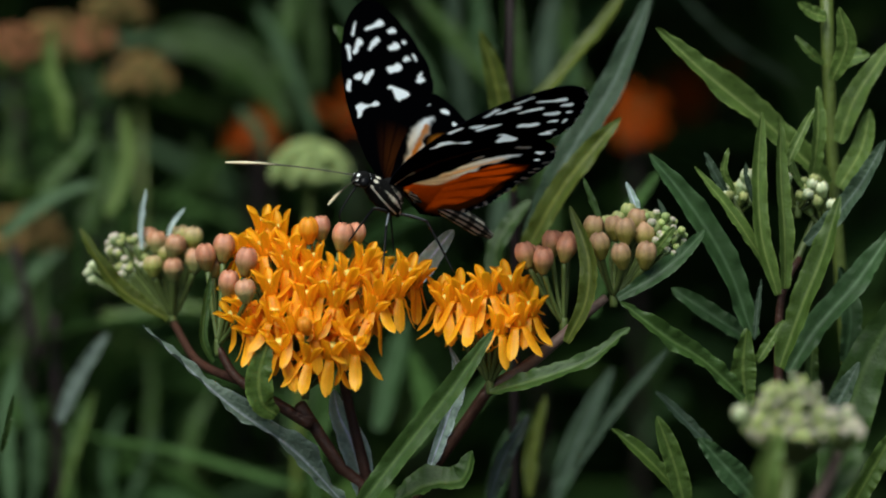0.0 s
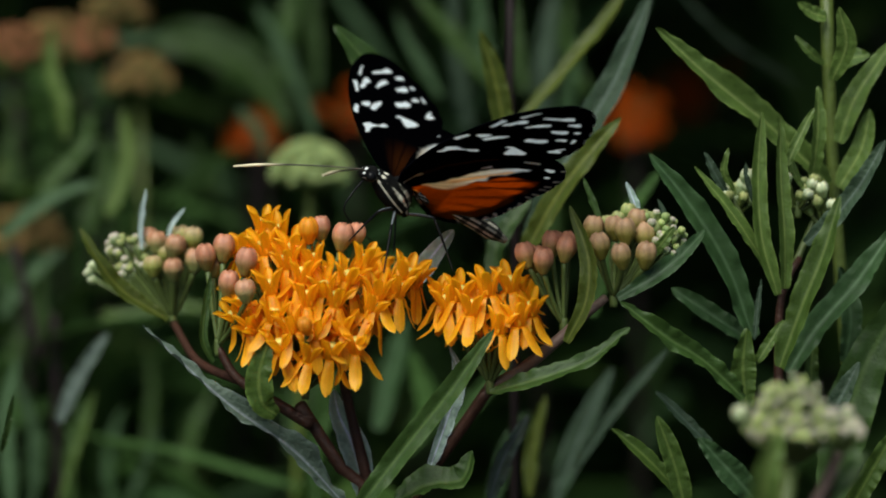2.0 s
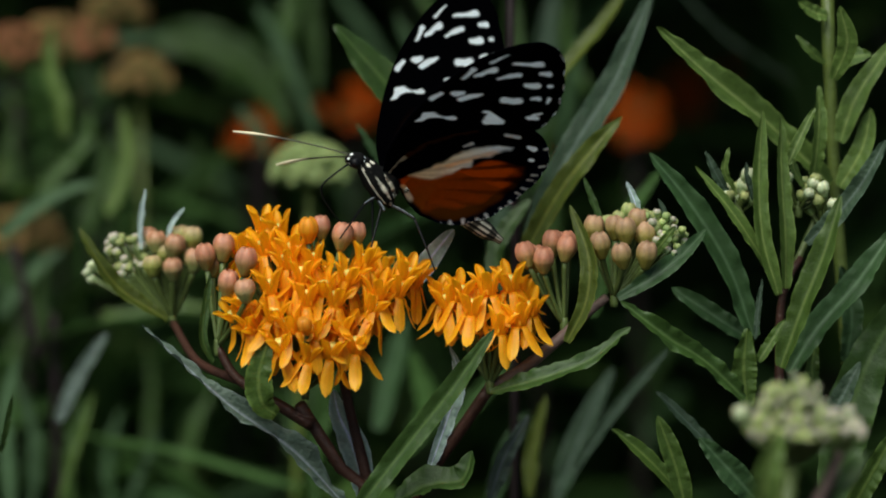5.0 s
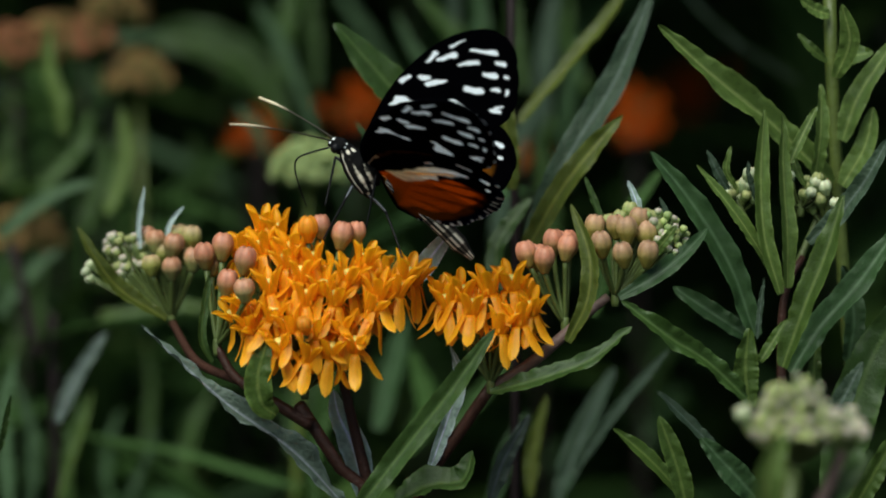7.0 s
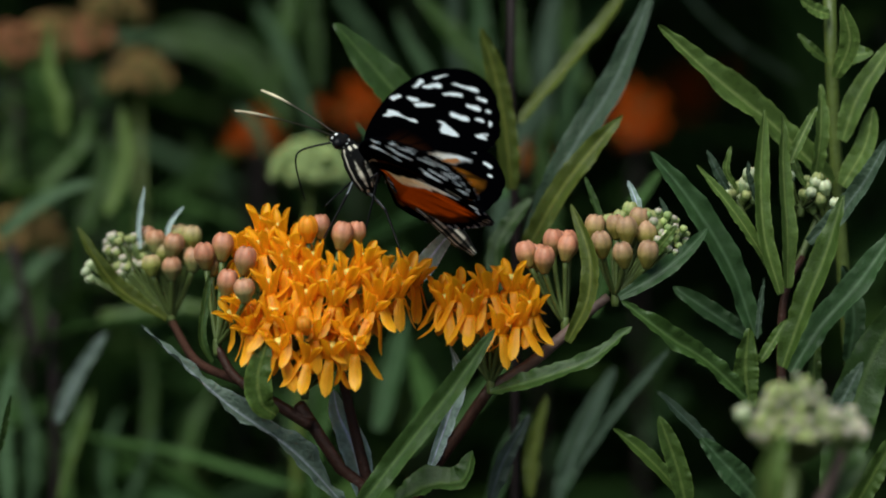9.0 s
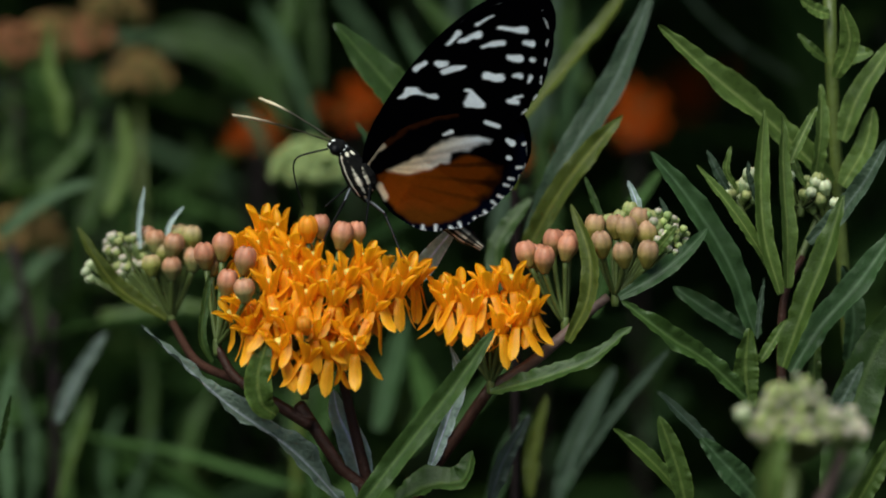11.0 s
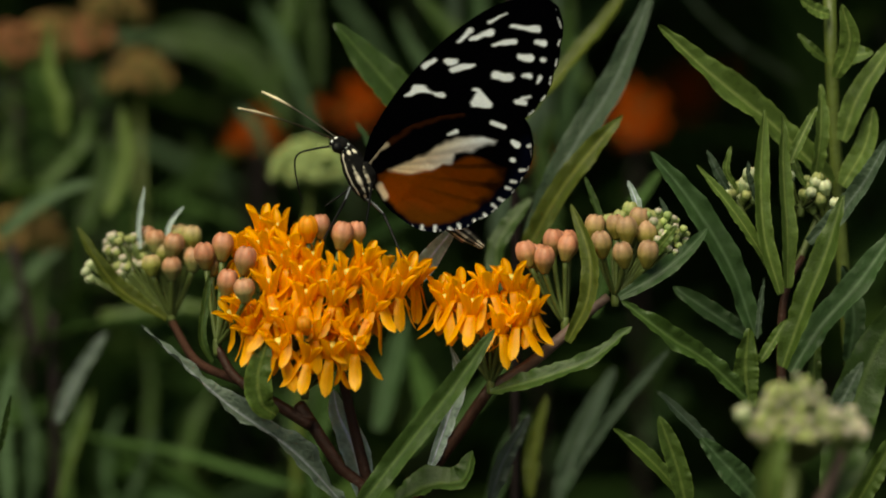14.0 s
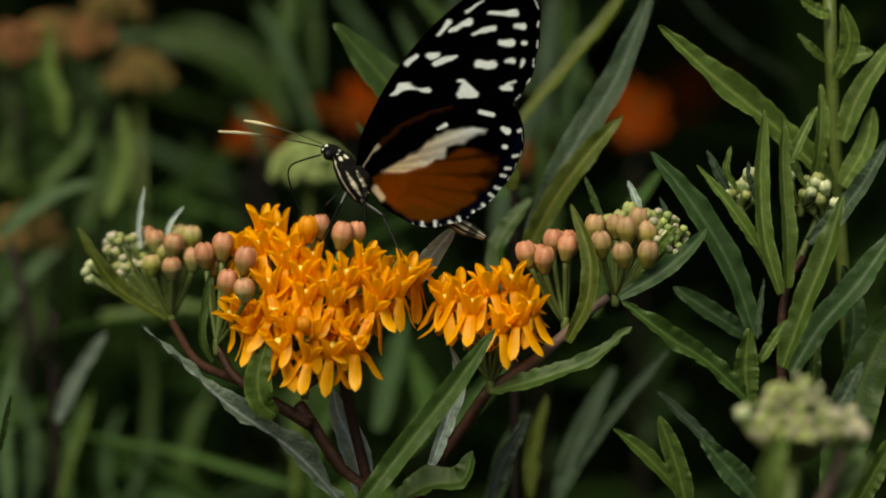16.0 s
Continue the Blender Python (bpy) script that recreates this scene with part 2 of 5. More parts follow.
    me.from_pydata([tuple(v) for v in verts], [], faces)
    me.materials.append(petal_mat); me.materials.append(COLUMN)
    me.polygons.foreach_set("material_index", slots)
    me.polygons.foreach_set("use_smooth", [True] * len(faces))
    layer = me.color_attributes.new("tone", "FLOAT_COLOR", "POINT")
    layer.data.foreach_set("color", np.array([(*t, 1.0) for t in tones], dtype=np.float32).ravel())
    return me


def bud_mesh(mat, tip, foot_tone, length=5.2, reach=0.35):
    """A blunt barrel-shaped bud with five lobes that meet at the tip; its stalk at the origin. reach: where the tip's colour begins."""
    verts, tones = [], []
    rows, cols = 13, 20
    for i in range(rows):
        s = i / (rows - 1)
        r = 2.12 * min(1, 0.34 + 1.5 * s) ** 0.85 * (1 - max(0, s - 0.6) ** 2.2 * 3.2) * (0.94 + 0.1 * math.sin(s * 3.1))
        for j in range(cols):
            b = 2 * math.pi * j / cols
            seam = (0.5 + 0.5 * math.cos(5 * b)) ** 3
            q = r * (1 - (0.035 + 0.12 * s * s) * seam)
            verts.append(Vector((math.cos(b) * q, math.sin(b) * q, length * s - (0.25 * s ** 4 + 0.25 * s ** 12) * (0.6 + 0.7 * seam))) / 1000)
            k = 1.0 - 0.22 * (0.5 + 0.5 * math.cos(5 * b)) ** 6 + 0.05 * math.sin(2 * b + 4 * s)
            w = min(1, max(0, (s - reach) * 2.2))
            tones.append(tuple(k * (foot_tone[c] * (1 - w) + tip[c] * w) for c in range(3)))
    faces = grid_faces(rows, cols, 0, True) + [tuple(range(cols))[::-1], tuple((rows - 1) * cols + j for j in range(cols))]
    me = bpy.data.meshes.new("bud")
    me.from_pydata([tuple(v) for v in verts], [], faces)
    me.materials.append(mat)
    me.polygons.foreach_set("use_smooth", [True] * len(faces))
    layer = me.color_attributes.new("tone", "FLOAT_COLOR", "POINT")
    layer.data.foreach_set("color", np.array([(*t, 1.0) for t in tones], dtype=np.float32).ravel())
    return me


class Stock:
    """Meshes that alike pieces share."""
    flower = flower_mesh(PETAL)
    shaded_flower = flower_mesh(PETAL_SHADED)
    opening = bud_mesh(PETAL, (0.92, 0.9, 8.0), (0.85, 0.85, 1.0), 6.0)
    pink = bud_mesh(BUD_PINK, (1.12, 1.0, 1.15), (0.62, 1.05, 0.5), 6.0, 0.2)
    brick = bud_mesh(BUD_BRICK, (1.2, 0.95, 1.0), (0.45, 1.2, 0.5))
    mixed = bud_mesh(BUD_GREEN, (1.2, 0.86, 1.25), (0.82, 0.9, 0.5), 5.0, 0.45)
    blush = bud_mesh(BUD_PINK, (0.95, 1.0, 1.1), (0.5, 1.2, 0.75), 5.2, 0.25)
    ripening = bud_mesh(BUD_GREEN, (1.28, 0.76, 1.2), (0.95, 0.82, 0.4), 6.0, 0.34)
    far_mixed = bud_mesh(BUD_BRICK, (1.0, 1.2, 1.0), (0.75, 2.0, 1.2))
    dusky = bud_mesh(BUD_PALE, (1.1, 0.88, 1.2), (0.7, 0.85, 0.55))
    cream = bud_mesh(BUD_PALE, (1.1, 1.14, 0.72), (0.8, 1.05, 0.42))
    lime = bud_mesh(BUD_GREEN, (0.8, 1.0, 1.0), (0.55, 0.85, 0.6))
    green = bud_mesh(BUD_GREEN, (0.92, 0.98, 1.0), (0.7, 0.95, 0.75))
    pale = bud_mesh(BUD_PALE, (1.3, 1.25, 1.35), (0.8, 0.95, 0.7))


def upright(place, axis, spin, size=1.0):
    q = Vector(axis).to_track_quat("Z", "Y").to_matrix().to_4x4()
    return Matrix.Translation(place) @ q @ Matrix.Rotation(spin, 4, "Z") @ Matrix.Scale(size, 4)


def umbel(base, parent, label):
    v, f = tube([base - UP * 0.002, base + UP * 0.0015], [0.0008, 0.00095, 0.0008], 10, 5)
    return mesh_object("umbel", v, f, STEM_GREEN, parent, label=label)


def stalked(kind, name, place, base, parent, rnd, size=1.0, lift=0.5, mat=None, thick=0.45, nod=0.0):
    """A flower or bud on its stalk from the umbel's base."""
    out = (place - base).normalized()
    axis = (out * (1 - lift) + UP * lift - AHEAD * nod + RIGHT * rnd.uniform(-.2, .2) + AHEAD * rnd.uniform(-.2, .12)).normalized()
    ob = new(name, kind)
    hang(ob, parent)
    ob.matrix_basis = upright(place, axis, rnd.uniform(0, 6.28), size)
    mid = base.lerp(place, 0.5) + out.cross(RIGHT) * 0.0005 - UP * 0.0008
    v, f = tube([base, mid, place + axis * 0.0004], [thick / 1000, thick / 1000, thick / 800], 6, 7)
    mesh_object("pedicel", v, f, mat or STEM_GREEN, parent)
    return ob


def dome(spots, centre, radius, depth, rnd):
    """Puts spots (across, up, in mm) on the near face of a dome round centre (mm, with its depth)."""
    out = []
    for u, v in spots:
        r2 = ((u - centre[0]) / radius) ** 2 + ((v - centre[1]) / radius) ** 2
        out.append(at(u, v, centre[2] - depth * math.sqrt(max(0.0, 1 - r2)) + rnd.uniform(-0.8, 0.8)))
    return out


# ---- ground and distance ----
def ground():
    n, verts = 60, []
    for i in range(n + 1):
        for j in range(n + 1):
            x, y = ((i / n - 0.5) * 2), ((j / n - 0.5) * 2)
            x, y = math.copysign(abs(x) ** 3, x) * 60, math.copysign(abs(y) ** 3, y) * 60
            verts.append((x, y, 0.02 * noise.noise(Vector((x * 3, y * 3, 0)))))
    return tagged(mesh_object("ground", verts, grid_faces(n + 1, n + 1), SOIL), "dark bare soil of the flower bed", "ground", kind="structure")


ground()


def leaf_cloud(name, count, box, size, mat, label, seed):
    """Many separate leaf blades in one mesh, for a bank of foliage that nobody could count."""
    rnd = random.Random(seed)
    verts, faces, tones = [], [], []
    for _ in range(count):
        c = Vector([rnd.uniform(a, b) for a, b in box])
        c += Vector((0.2 * noise.noise(c * 2.1 + Vector((5, 0, 0))), 0.08 * noise.noise(c * 2.3 + Vector((0, 7, 0))), 0.16 * noise.noise(c * 2.2)))
        ax = Vector((rnd.gauss(0, 1), rnd.gauss(0, 1), rnd.gauss(0.3, 0.8))).normalized()
        sd = ax.orthogonal().normalized()
        sd = Matrix.Rotation(rnd.uniform(0, 6.28), 3, ax) @ sd
        nr = ax.cross(sd)
        ln, w = size * rnd.uniform(0.6, 1.3), size * rnd.uniform(0.13, 0.24)
        k = rnd.uniform(0.6, 1.4)
        b = len(verts)
        for s, wd, dr in ((0, 0.05, 0), (0.35, 1, 0.06), (0.7, 0.75, 0.03), (1, 0.03, -0.1)):
            for cc in (-1, 0, 1):
                verts.append(c + ax * ln * (s - 0.5) + sd * w * wd * cc * 0.5 + nr * (ln * dr + abs(cc) * w * 0.15))
                tones.append((k, k * rnd.uniform(0.9, 1.1), k))
        faces += grid_faces(4, 3, b)
    return tagged(mesh_object(name, verts, faces, mat, tones=tones), label, "shrub", kind="stuff")


# Unseen leaves added above the view to keep sun off the rear bed.
leaf_cloud("overhanging_shrub", 30000, ((-1.8, 1.8), (0.26, 2.3), (1.02, 1.4)), 0.13, SHRUB, "unseen leaf canopy added to shade the rear of the bed", 4)
leaf_cloud("shrub_bank", 32000, ((-2.4, 2.4), (1.9, 2.8), (0.0, 1.7)), 0.17, SHRUB, "dense shrubs behind the bed, deep shade put into their colour", 3)
# Two more screens, unseen, added to cut the light from the sides.
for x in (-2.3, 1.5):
    leaf_cloud("shrub_bank", 9000, ((x, x + 0.8), (0.4, 2.0), (0.0, 1.6)), 0.16, SHRUB, "unseen shrubs added beside the bed to hold back light", 8)


# ---- the milkweed that the butterfly feeds on ----
def feeding_plant():
    rnd = random.Random(7)
    foot = at(-12, -130, 40)
    foot = Vector((foot.x, foot.y + 0.03, 0.0))
    p = plant("milkweed with orange flower umbels and salmon buds", foot)
    fork = at(-16.6, -52.8, 6)
    stem("stem", [foot, Vector((foot.x - 0.004, foot.y - 0.01, 0.35)), at(-16, -75, 8), fork, at(-22.3, -42.4, 2), at(-29.2, -31.6, -4)], [3.4, 3.2, 2.6, 1.7, 1.4, 1.3], STEM_PURPLE, p, "dark reddish-brown stem", 40)
    stem("branch", [at(-14.0, -53.4, 10), at(-16.0, -44.7, 9), at(-18.6, -34.4, 8), at(-20.7, -25.2, 6)], [1.4, 1.2, 1.1, 1.0], STEM_PURPLE, p)
    stem("branch", [at(-10.8, -59.7, 14), at(-4.5, -48.2, 10), at(3.0, -37.8, 6), at(9.3, -28.6, 2)], [1.5, 1.4, 1.3, 1.2], STEM_PURPLE, p)
    stem("branch", [at(9.3, -28.6, 2), at(16.8, -24.0, 0), at(23.7, -18.3, -1), at(29.4, -13.1, -1), at(33.5, -9.7, 0)], [1.4, 1.2, 1.2, 1.0, 0.9], STEM_MAUVE, p)
    stem("branch", [at(-26.7, -35.8, -3), at(-33.8, -31.5, -3), at(-41.9, -26.3, -2), at(-45.9, -20.0, -1)], [1.4, 1.2, 1.0, 0.9], STEM_PURPLE, p)
    stem("branch", [at(-40.9, -27.0, -1), at(-49.9, -22.9, 18), at(-55.1, -14.8, 42)], [1.0, 0.9, 0.8], STEM_PURPLE, p)

    main = at(-28.1, -28.6, 4)
    u = umbel(main, p, "dense umbel of open orange flowers")
    c = (-25.0, -16.0, 4.0)
    spots = [(-36.6, 3.3), (-33.0, 2.4), (-40.1, -1.6), (-28.9, -6.5), (-27.9, -11.4), (-34.6, -14.6), (-32.6, -21.1), (-23.2, -21.9), (-22.0, -11.4), (-16.5, -4.0), (-13.3, -10.2), (-7.9, -6.8), (-17.9, -20.8), (-26.3, -3.6), (-35.1, -9.1), (-9.6, -9.6), (-30.3, -1.6), (-19.7, -7.3), (-38.6, -16.5), (-25.7, -17.8), (-41.2, -2.4), (-6.2, -7.3), (-14.8, -13.7), (-36.1, -1.0), (-31.5, -3.6), (-24.0, -9.1), (-30.9, -16.9), (-20.6, -17.1), (-27.4, -22.8)]
    for q in dome(spots, c, 21.0, 17.0, rnd):
        stalked(Stock.flower, "flower", q, main, u, rnd, rnd.uniform(0.98, 1.14), 0.68, nod=0.14)
    for _ in range(16):
        a, r = rnd.uniform(0.1, math.pi - 0.1), rnd.uniform(5, 17)
        stalked(Stock.flower, "flower", at(c[0] + r * math.cos(a), c[1] + 3 + r * 0.75 * math.sin(a), rnd.uniform(2, 16)), main, u, rnd, 1, 0.5)
    stalked(Stock.opening, "bud", at(-27.3, 1.3, -9), main, u, rnd, 0.95, 0.9)
    stalked(Stock.pink, "bud", at(-24.7, 2.0, -8), main, u, rnd, 0.88, 0.85)
    stalked(Stock.pink, "bud", at(-21.0, -0.2, -9), main, u, rnd, 1.02, 0.9)
    stalked(Stock.pink, "bud", at(-17.6, 0.8, -6), main, u, rnd, 0.85, 0.8)
    stalked(Stock.opening, "bud", at(-27.7, -17.3, -17), main, u, rnd, 0.72, 0.5)
    for x in (at(-40.2, -11.6, -8), at(-42.0, -14.4, -7), at(-38.6, -16.8, -9)):
        stalked(Stock.flower, "flower", x, main, u, rnd, 0.85, 0.12)

    side = at(9.7, -27.5, 0)
    u = umbel(side, p, "small umbel of open orange flowers")
    for q in dome([(1.3, -12.3), (5.9, -13.2), (11.4, -17.1), (9.4, -9.3), (13.9, -8.4), (17.9, -13.4), (3.6, -10.4), (15.4, -15.7), (-0.2, -10.8)], (10.6, -15.8, 3.0), 12.5, 10.0, rnd):
        stalked(Stock.flower, "flower", q, side, u, rnd, rnd.uniform(0.98, 1.1), 0.72, nod=0.12)
    for _ in range(5):
        stalked(Stock.flower, "flower", at(rnd.uniform(4, 17), rnd.uniform(-15, -10), rnd.uniform(3, 10)), side, u, rnd, 1, 0.5)

    knot = at(24.8, -15.4, 0)
    u = umbel(knot, p, "cluster of closed salmon buds")
    for x in (at(17.7, -3.8, -2), at(20.6, -4.9, -4), at(22.3, -1.5, 0), at(24.8, -2.6, -3), at(25.8, -1.7, 1), at(19.1, -4.5, 0)):
        stalked(Stock.pink, "bud", x, knot, u, rnd, 0.98, 0.8, thick=0.5)

    knot = at(35.0, -9.7, 0)
    u = umbel(knot, p, "cluster of green and salmon buds")
    for x in (at(30.5, 1.5, 0), at(32.6, -1.8, -5), at(35.4, 1.9, 0), at(37.5, 0.9, -4), at(37.0, -3.9, -7), at(41.3, -3.9, -6), at(41.6, 0.0, -2), at(39.2, 3.0, -1)):
        stalked(Stock.ripening, "bud", x, knot, u, rnd, rnd.uniform(0.9, 1.04), 0.85, thick=0.5)
    for x in (at(35.6, 4.4, 2), at(37.8, 6.0, 2), at(34.0, 4.1, 2), at(41.1, 5.1, 2), at(42.9, 2.5, -1), at(42.0, 4.6, 0)):
        stalked(Stock.green, "bud", x, knot, u, rnd, rnd.uniform(0.62, 0.8), 0.8, thick=0.4)
    for _ in range(64):
        a, r = rnd.uniform(0, 6.28), math.sqrt(rnd.random())
        x = at(44.6 + 4.6 * r * math.cos(a), 2.4 + 4.4 * r * math.sin(a) - 0.35 * r * math.cos(a), rnd.uniform(-3, 5))
        stalked((Stock.dusky, Stock.lime, Stock.cream)[int(rnd.random() * 3)], "bud", x, knot, u, rnd, rnd.uniform(0.26, 0.44), 0.5, thick=0.35)

    knot = at(-55.1, -13.7, 42)
    u = umbel(knot, p, "cluster of small green and salmon buds")
    for x in (at(-58.4, -0.8, 40), at(-55.2, -1.7, 38), at(-51.2, -0.1, 40), at(-50.9, -4.7, 37), at(-59.0, -5.6, 38), at(-55.0, -6.3, 36), at(-60.4, 0.1, 42), at(-53.3, 0.3, 42), at(-56.7, -3.3, 41), at(-52.7, -3.1, 41)):
        stalked(Stock.blush if rnd.random() < 0.5 else Stock.mixed, "bud", x, knot, u, rnd, rnd.uniform(0.95, 1.08), 0.82, thick=0.6)
    for _ in range(70):
        x = at(-62.8, -2.2, 44) + RIGHT * rnd.uniform(-0.005, 0.0055) + UP * rnd.uniform(-0.004, 0.0035) + AHEAD * rnd.uniform(-0.004, 0.004)
        stalked(Stock.dusky if rnd.random() < 0.5 else Stock.green, "bud", x, knot, u, rnd, rnd.uniform(0.36, 0.58), 0.4, thick=0.35)
    for x in (at(-71.5, -5.6, 42), at(-70.8, -4.3, 43), at(-70.6, -6.8, 42)):
        stalked(Stock.pale, "bud", x, knot, u, rnd, 0.5, 0.3, thick=0.35)

    knot = at(-45.9, -19.7, -1)
    u = umbel(knot, p, "cluster of closed salmon buds")
    for x in (at(-48.1, -4.2, 0), at(-45.0, -2.6, 0), at(-40.6, -5.4, -8), at(-44.1, -9.8, -6), at(-40.1, -10.9, -13), at(-47.1, -5.6, 2)):
        stalked(Stock.blush if rnd.random() < 0.5 else Stock.pink, "bud", x, knot, u, rnd, rnd.uniform(0.98, 1.08), 0.75, thick=0.5)

    # foliage of this plant
    leaf([at(-20.0, -52.2, 0), at(-30.4, -41.3, -3), at(-43.0, -32.3, -5), at(-52.2, -24.3, -4), at(-61.4, -15.6, -2)], 5.8, p, LEAF_SILVER, 30, 40, 1.9)
    leaf([at(-34.0, -33.8, -9), at(-36.9, -31.2, -11), at(-37.6, -25.4, -12), at(-35.4, -17.8, -12)], 8.2, p, LEAF_BRIGHT, 8, 15, 0.3)
    leaf([at(-17.7, -53.4, -8), at(-7.4, -40.1, -10), at(1.8, -28.6, -12), at(10.6, -16.2, -14)], 7.4, p, LEAF, 10, 25, 0.5)
    leaf([at(-2.5, -44.2, 6), at(0.7, -35.0, 5), at(3.2, -26.3, 4), at(1.4, -19.7, 4)], 4.6, p, LEAF_PALE, 20, 25, 0.5)
    leaf([at(-15.4, -52.2, 14), at(-17.9, -41.3, 13), at(-21.2, -33.8, 12), at(-22.3, -28.6, 12)], 8.5, p, LEAF_PALE, 10, 20, 0.6)
    leaf([at(9.7, -29.2, -4), at(20.2, -26.3, -8), at(30.6, -22.3, -9), at(38.4, -15.8, -8)], 4.8, p, LEAF, 42, 24, 0.6)
    leaf([at(25.4, -18.9, -5), at(29.4, -10.2, -7), at(29.7, -1.0, -7), at(26.0, 9.1, -5)], 5.2, p, LEAF_OLIVE, 15, 25, 0.3)
    leaf([at(32.7, 4.7, 3), at(30.8, 9.3, 3), at(28.8, 14.8, 3)], 2.2, p, LEAF, 20, 25, 0.2)
    leaf([at(40.0, 5.6, 4), at(39.1, 9.9, 4), at(37.5, 13.9, 4)], 2.6, p, LEAF_PALE, 20, 25, 0.2)
    leaf([at(45.3, 4.7, 3), at(45.1, 7.6, 3), at(43.9, 10.5, 3)], 2.0, p, LEAF_GREY, 20, 25, 0.2)
    leaf([at(35.8, -9.9, -5), at(43.2, -5.6, -5), at(49.4, -0.6, -2), at(54.0, 4.4, 2)], 5.2, p, LEAF_BLUE, 18, 22, 0.4)
    leaf([at(41.6, -2.0, -2), at(44.5, 1.0, -4), at(47.5, 4.9, -4)], 3.4, p, LEAF_TOP, 12, 20, 0.2)
    leaf([at(-61.4, 0.1, 40), at(-61.6, 4.7, 40), at(-60.7, 12.5, 40)], 1.9, p, LEAF_PALE, 20, 30, 0.2)
    leaf([at(-55.9, 1.3, 40), at(-55.4, 4.9, 40), at(-52.7, 8.6, 40)], 1.7, p, LEAF_PALE, 20, 30, 0.2)
    leaf([at(-56.2, -14.3, 40), at(-65.4, -8.5, 38), at(-70.6, -2.2, 36), at(-74.3, 4.5, 36)], 4.6, p, LEAF_OLIVE, 35, 25, 0.3)
    leaf([at(-47.0, -22.9, -4), at(-49.0, -18.3, -5), at(-48.5, -11.4, -5), at(-47.4, -4.5, -5)], 2.6, p, LEAF, 20, 25, 0.2)
    leaf([at(-6.4, -7.3, 16), at(-2.2, -1.3, 14), at(2.2, 4.2, 12)], 6.4, p, LEAF_PALE, 4, 10, 0.3)
    leaf([at(-9.7, -51.6, -2), at(-2.8, -48.2, -4), at(4.1, -47.0, -6), at(6.2, -41.1, -6)], 7.0, p, LEAF, 50, 25, 0.5)
    leaf([at(-40.7, -18.3, 6), at(-36.1, -17.1, 6), at(-41.9, -13.7, 6)], 4.0, p, LEAF_BRIGHT, 20, 20, 0.3)


feeding_plant()


# ---- the neighbouring milkweed with young leaves ----
def neighbour_plant():
    rnd = random.Random(11)
    foot = at(79.8, -52.8, 40)
    foot = Vector((foot.x, foot.y, 0))
    p = plant("tall milkweed with fresh green leaves and pale young buds", foot)
    stem("stem", [foot, Vector((foot.x, foot.y, 0.4)), at(83.7, -52.8, 38), at(82.3, -18.3, 36), at(80.2, 12.2, 34), at(78.9, 39.2, 32), at(78.4, 57.6, 32)], [2.6, 2.3, 2.1, 1.8, 1.65, 1.5, 1.4], STEM_OLIVE, p, "", 40)
    stem("branch", [at(70.3, -52.8, 12), at(68.9, -29.8, 10), at(68.9, -13.7, 10), at(70.3, -6.8, 10), at(73.1, -1.6, 12)], [1.5, 1.3, 1.1, 0.9, 0.7], STEM_PURPLE, p)
    stem("branch", [at(69.1, -9.1, 10), at(63.9, 1.3, 10), at(59.3, 10.5, 10)], [0.8, 0.7, 0.6], STEM_GREEN, p)
    stem("branch", [at(72.0, -3.3, 12), at(75.4, 4.7, 14), at(77.2, 8.7, 14)], [0.8, 0.7, 0.6], STEM_GREEN, p)
    for (cx, cy), n, sz, sp in (((59.9, 11.6), 12, 0.85, 3.0), ((72.6, 12.2), 12, 0.7, 3.2), ((78.0, 9.1), 12, 0.8, 2.6)):
        knot = at(cx, cy - 3.7, 12)
        u = umbel(knot, p, "cluster of pale green young buds")
        for _ in range(n):
            x = knot + UP * rnd.uniform(0.001, 0.0055) + RIGHT * rnd.uniform(-sp, sp) / 1000 + AHEAD * rnd.uniform(-sp, sp) / 1000
            stalked(Stock.pale if rnd.random() < 0.4 else Stock.green, "bud", x, knot, u, rnd, sz * rnd.uniform(0.55, 0.9), 0.5, thick=0.4)
    L, B, G = LEAF_BLUE, LEAF_BRIGHT, LEAF_GREY
    leaf([at(78.9, 13.3, 30), at(67.4, 24.8, 24), at(54.7, 35.2, 18), at(43.6, 45.4, 14)], 8.6, p, LEAF_TOP, 25, 28, 0.8)
    leaf([at(63.4, -17.7, 12), at(58.2, -3.3, 10), at(50.1, 9.9, 8), at(41.9, 19.9, 6)], 8.0, p, L, 20, 25, 0.6)
    leaf([at(58.4, 11.0, 8), at(55.7, 15.6, 7), at(53.6, 20.1, 7)], 3.0, p, G, 20, 20, 0.2)
    leaf([at(59.6, 12.2, 8), at(57.5, 16.2, 6), at(58.5, 21.0, 6)], 2.2, p, LEAF_TOP, 20, 20, 0.2)
    leaf([at(67.6, -5.6, 8), at(59.9, 6.4, 4), at(51.5, 17.0, 2)], 3.9, p, LEAF_TOP, 30, 25, 0.3)
    leaf([at(63.9, 9.3, 8), at(62.2, 14.5, 7), at(61.9, 17.9, 7)], 2.1, p, G, 20, 20, 0.2)
    leaf([at(73.7, 12.8, 10), at(71.8, 16.2, 9), at(70.8, 20.8, 9)], 2.5, p, LEAF_TOP, 20, 20, 0.2)
    leaf([at(68.5, -9.1, 6), at(65.3, 2.4, 4), at(64.5, 15.1, 3), at(65.3, 28.3, 2)], 5.3, p, LEAF_TOP, 15, 30, 0.3)
    leaf([at(69.9, -7.9, 6), at(69.9, 2.4, 4), at(69.1, 15.1, 3), at(69.0, 27.1, 2)], 4.8, p, LEAF_TOP, 25, 30, 0.3)
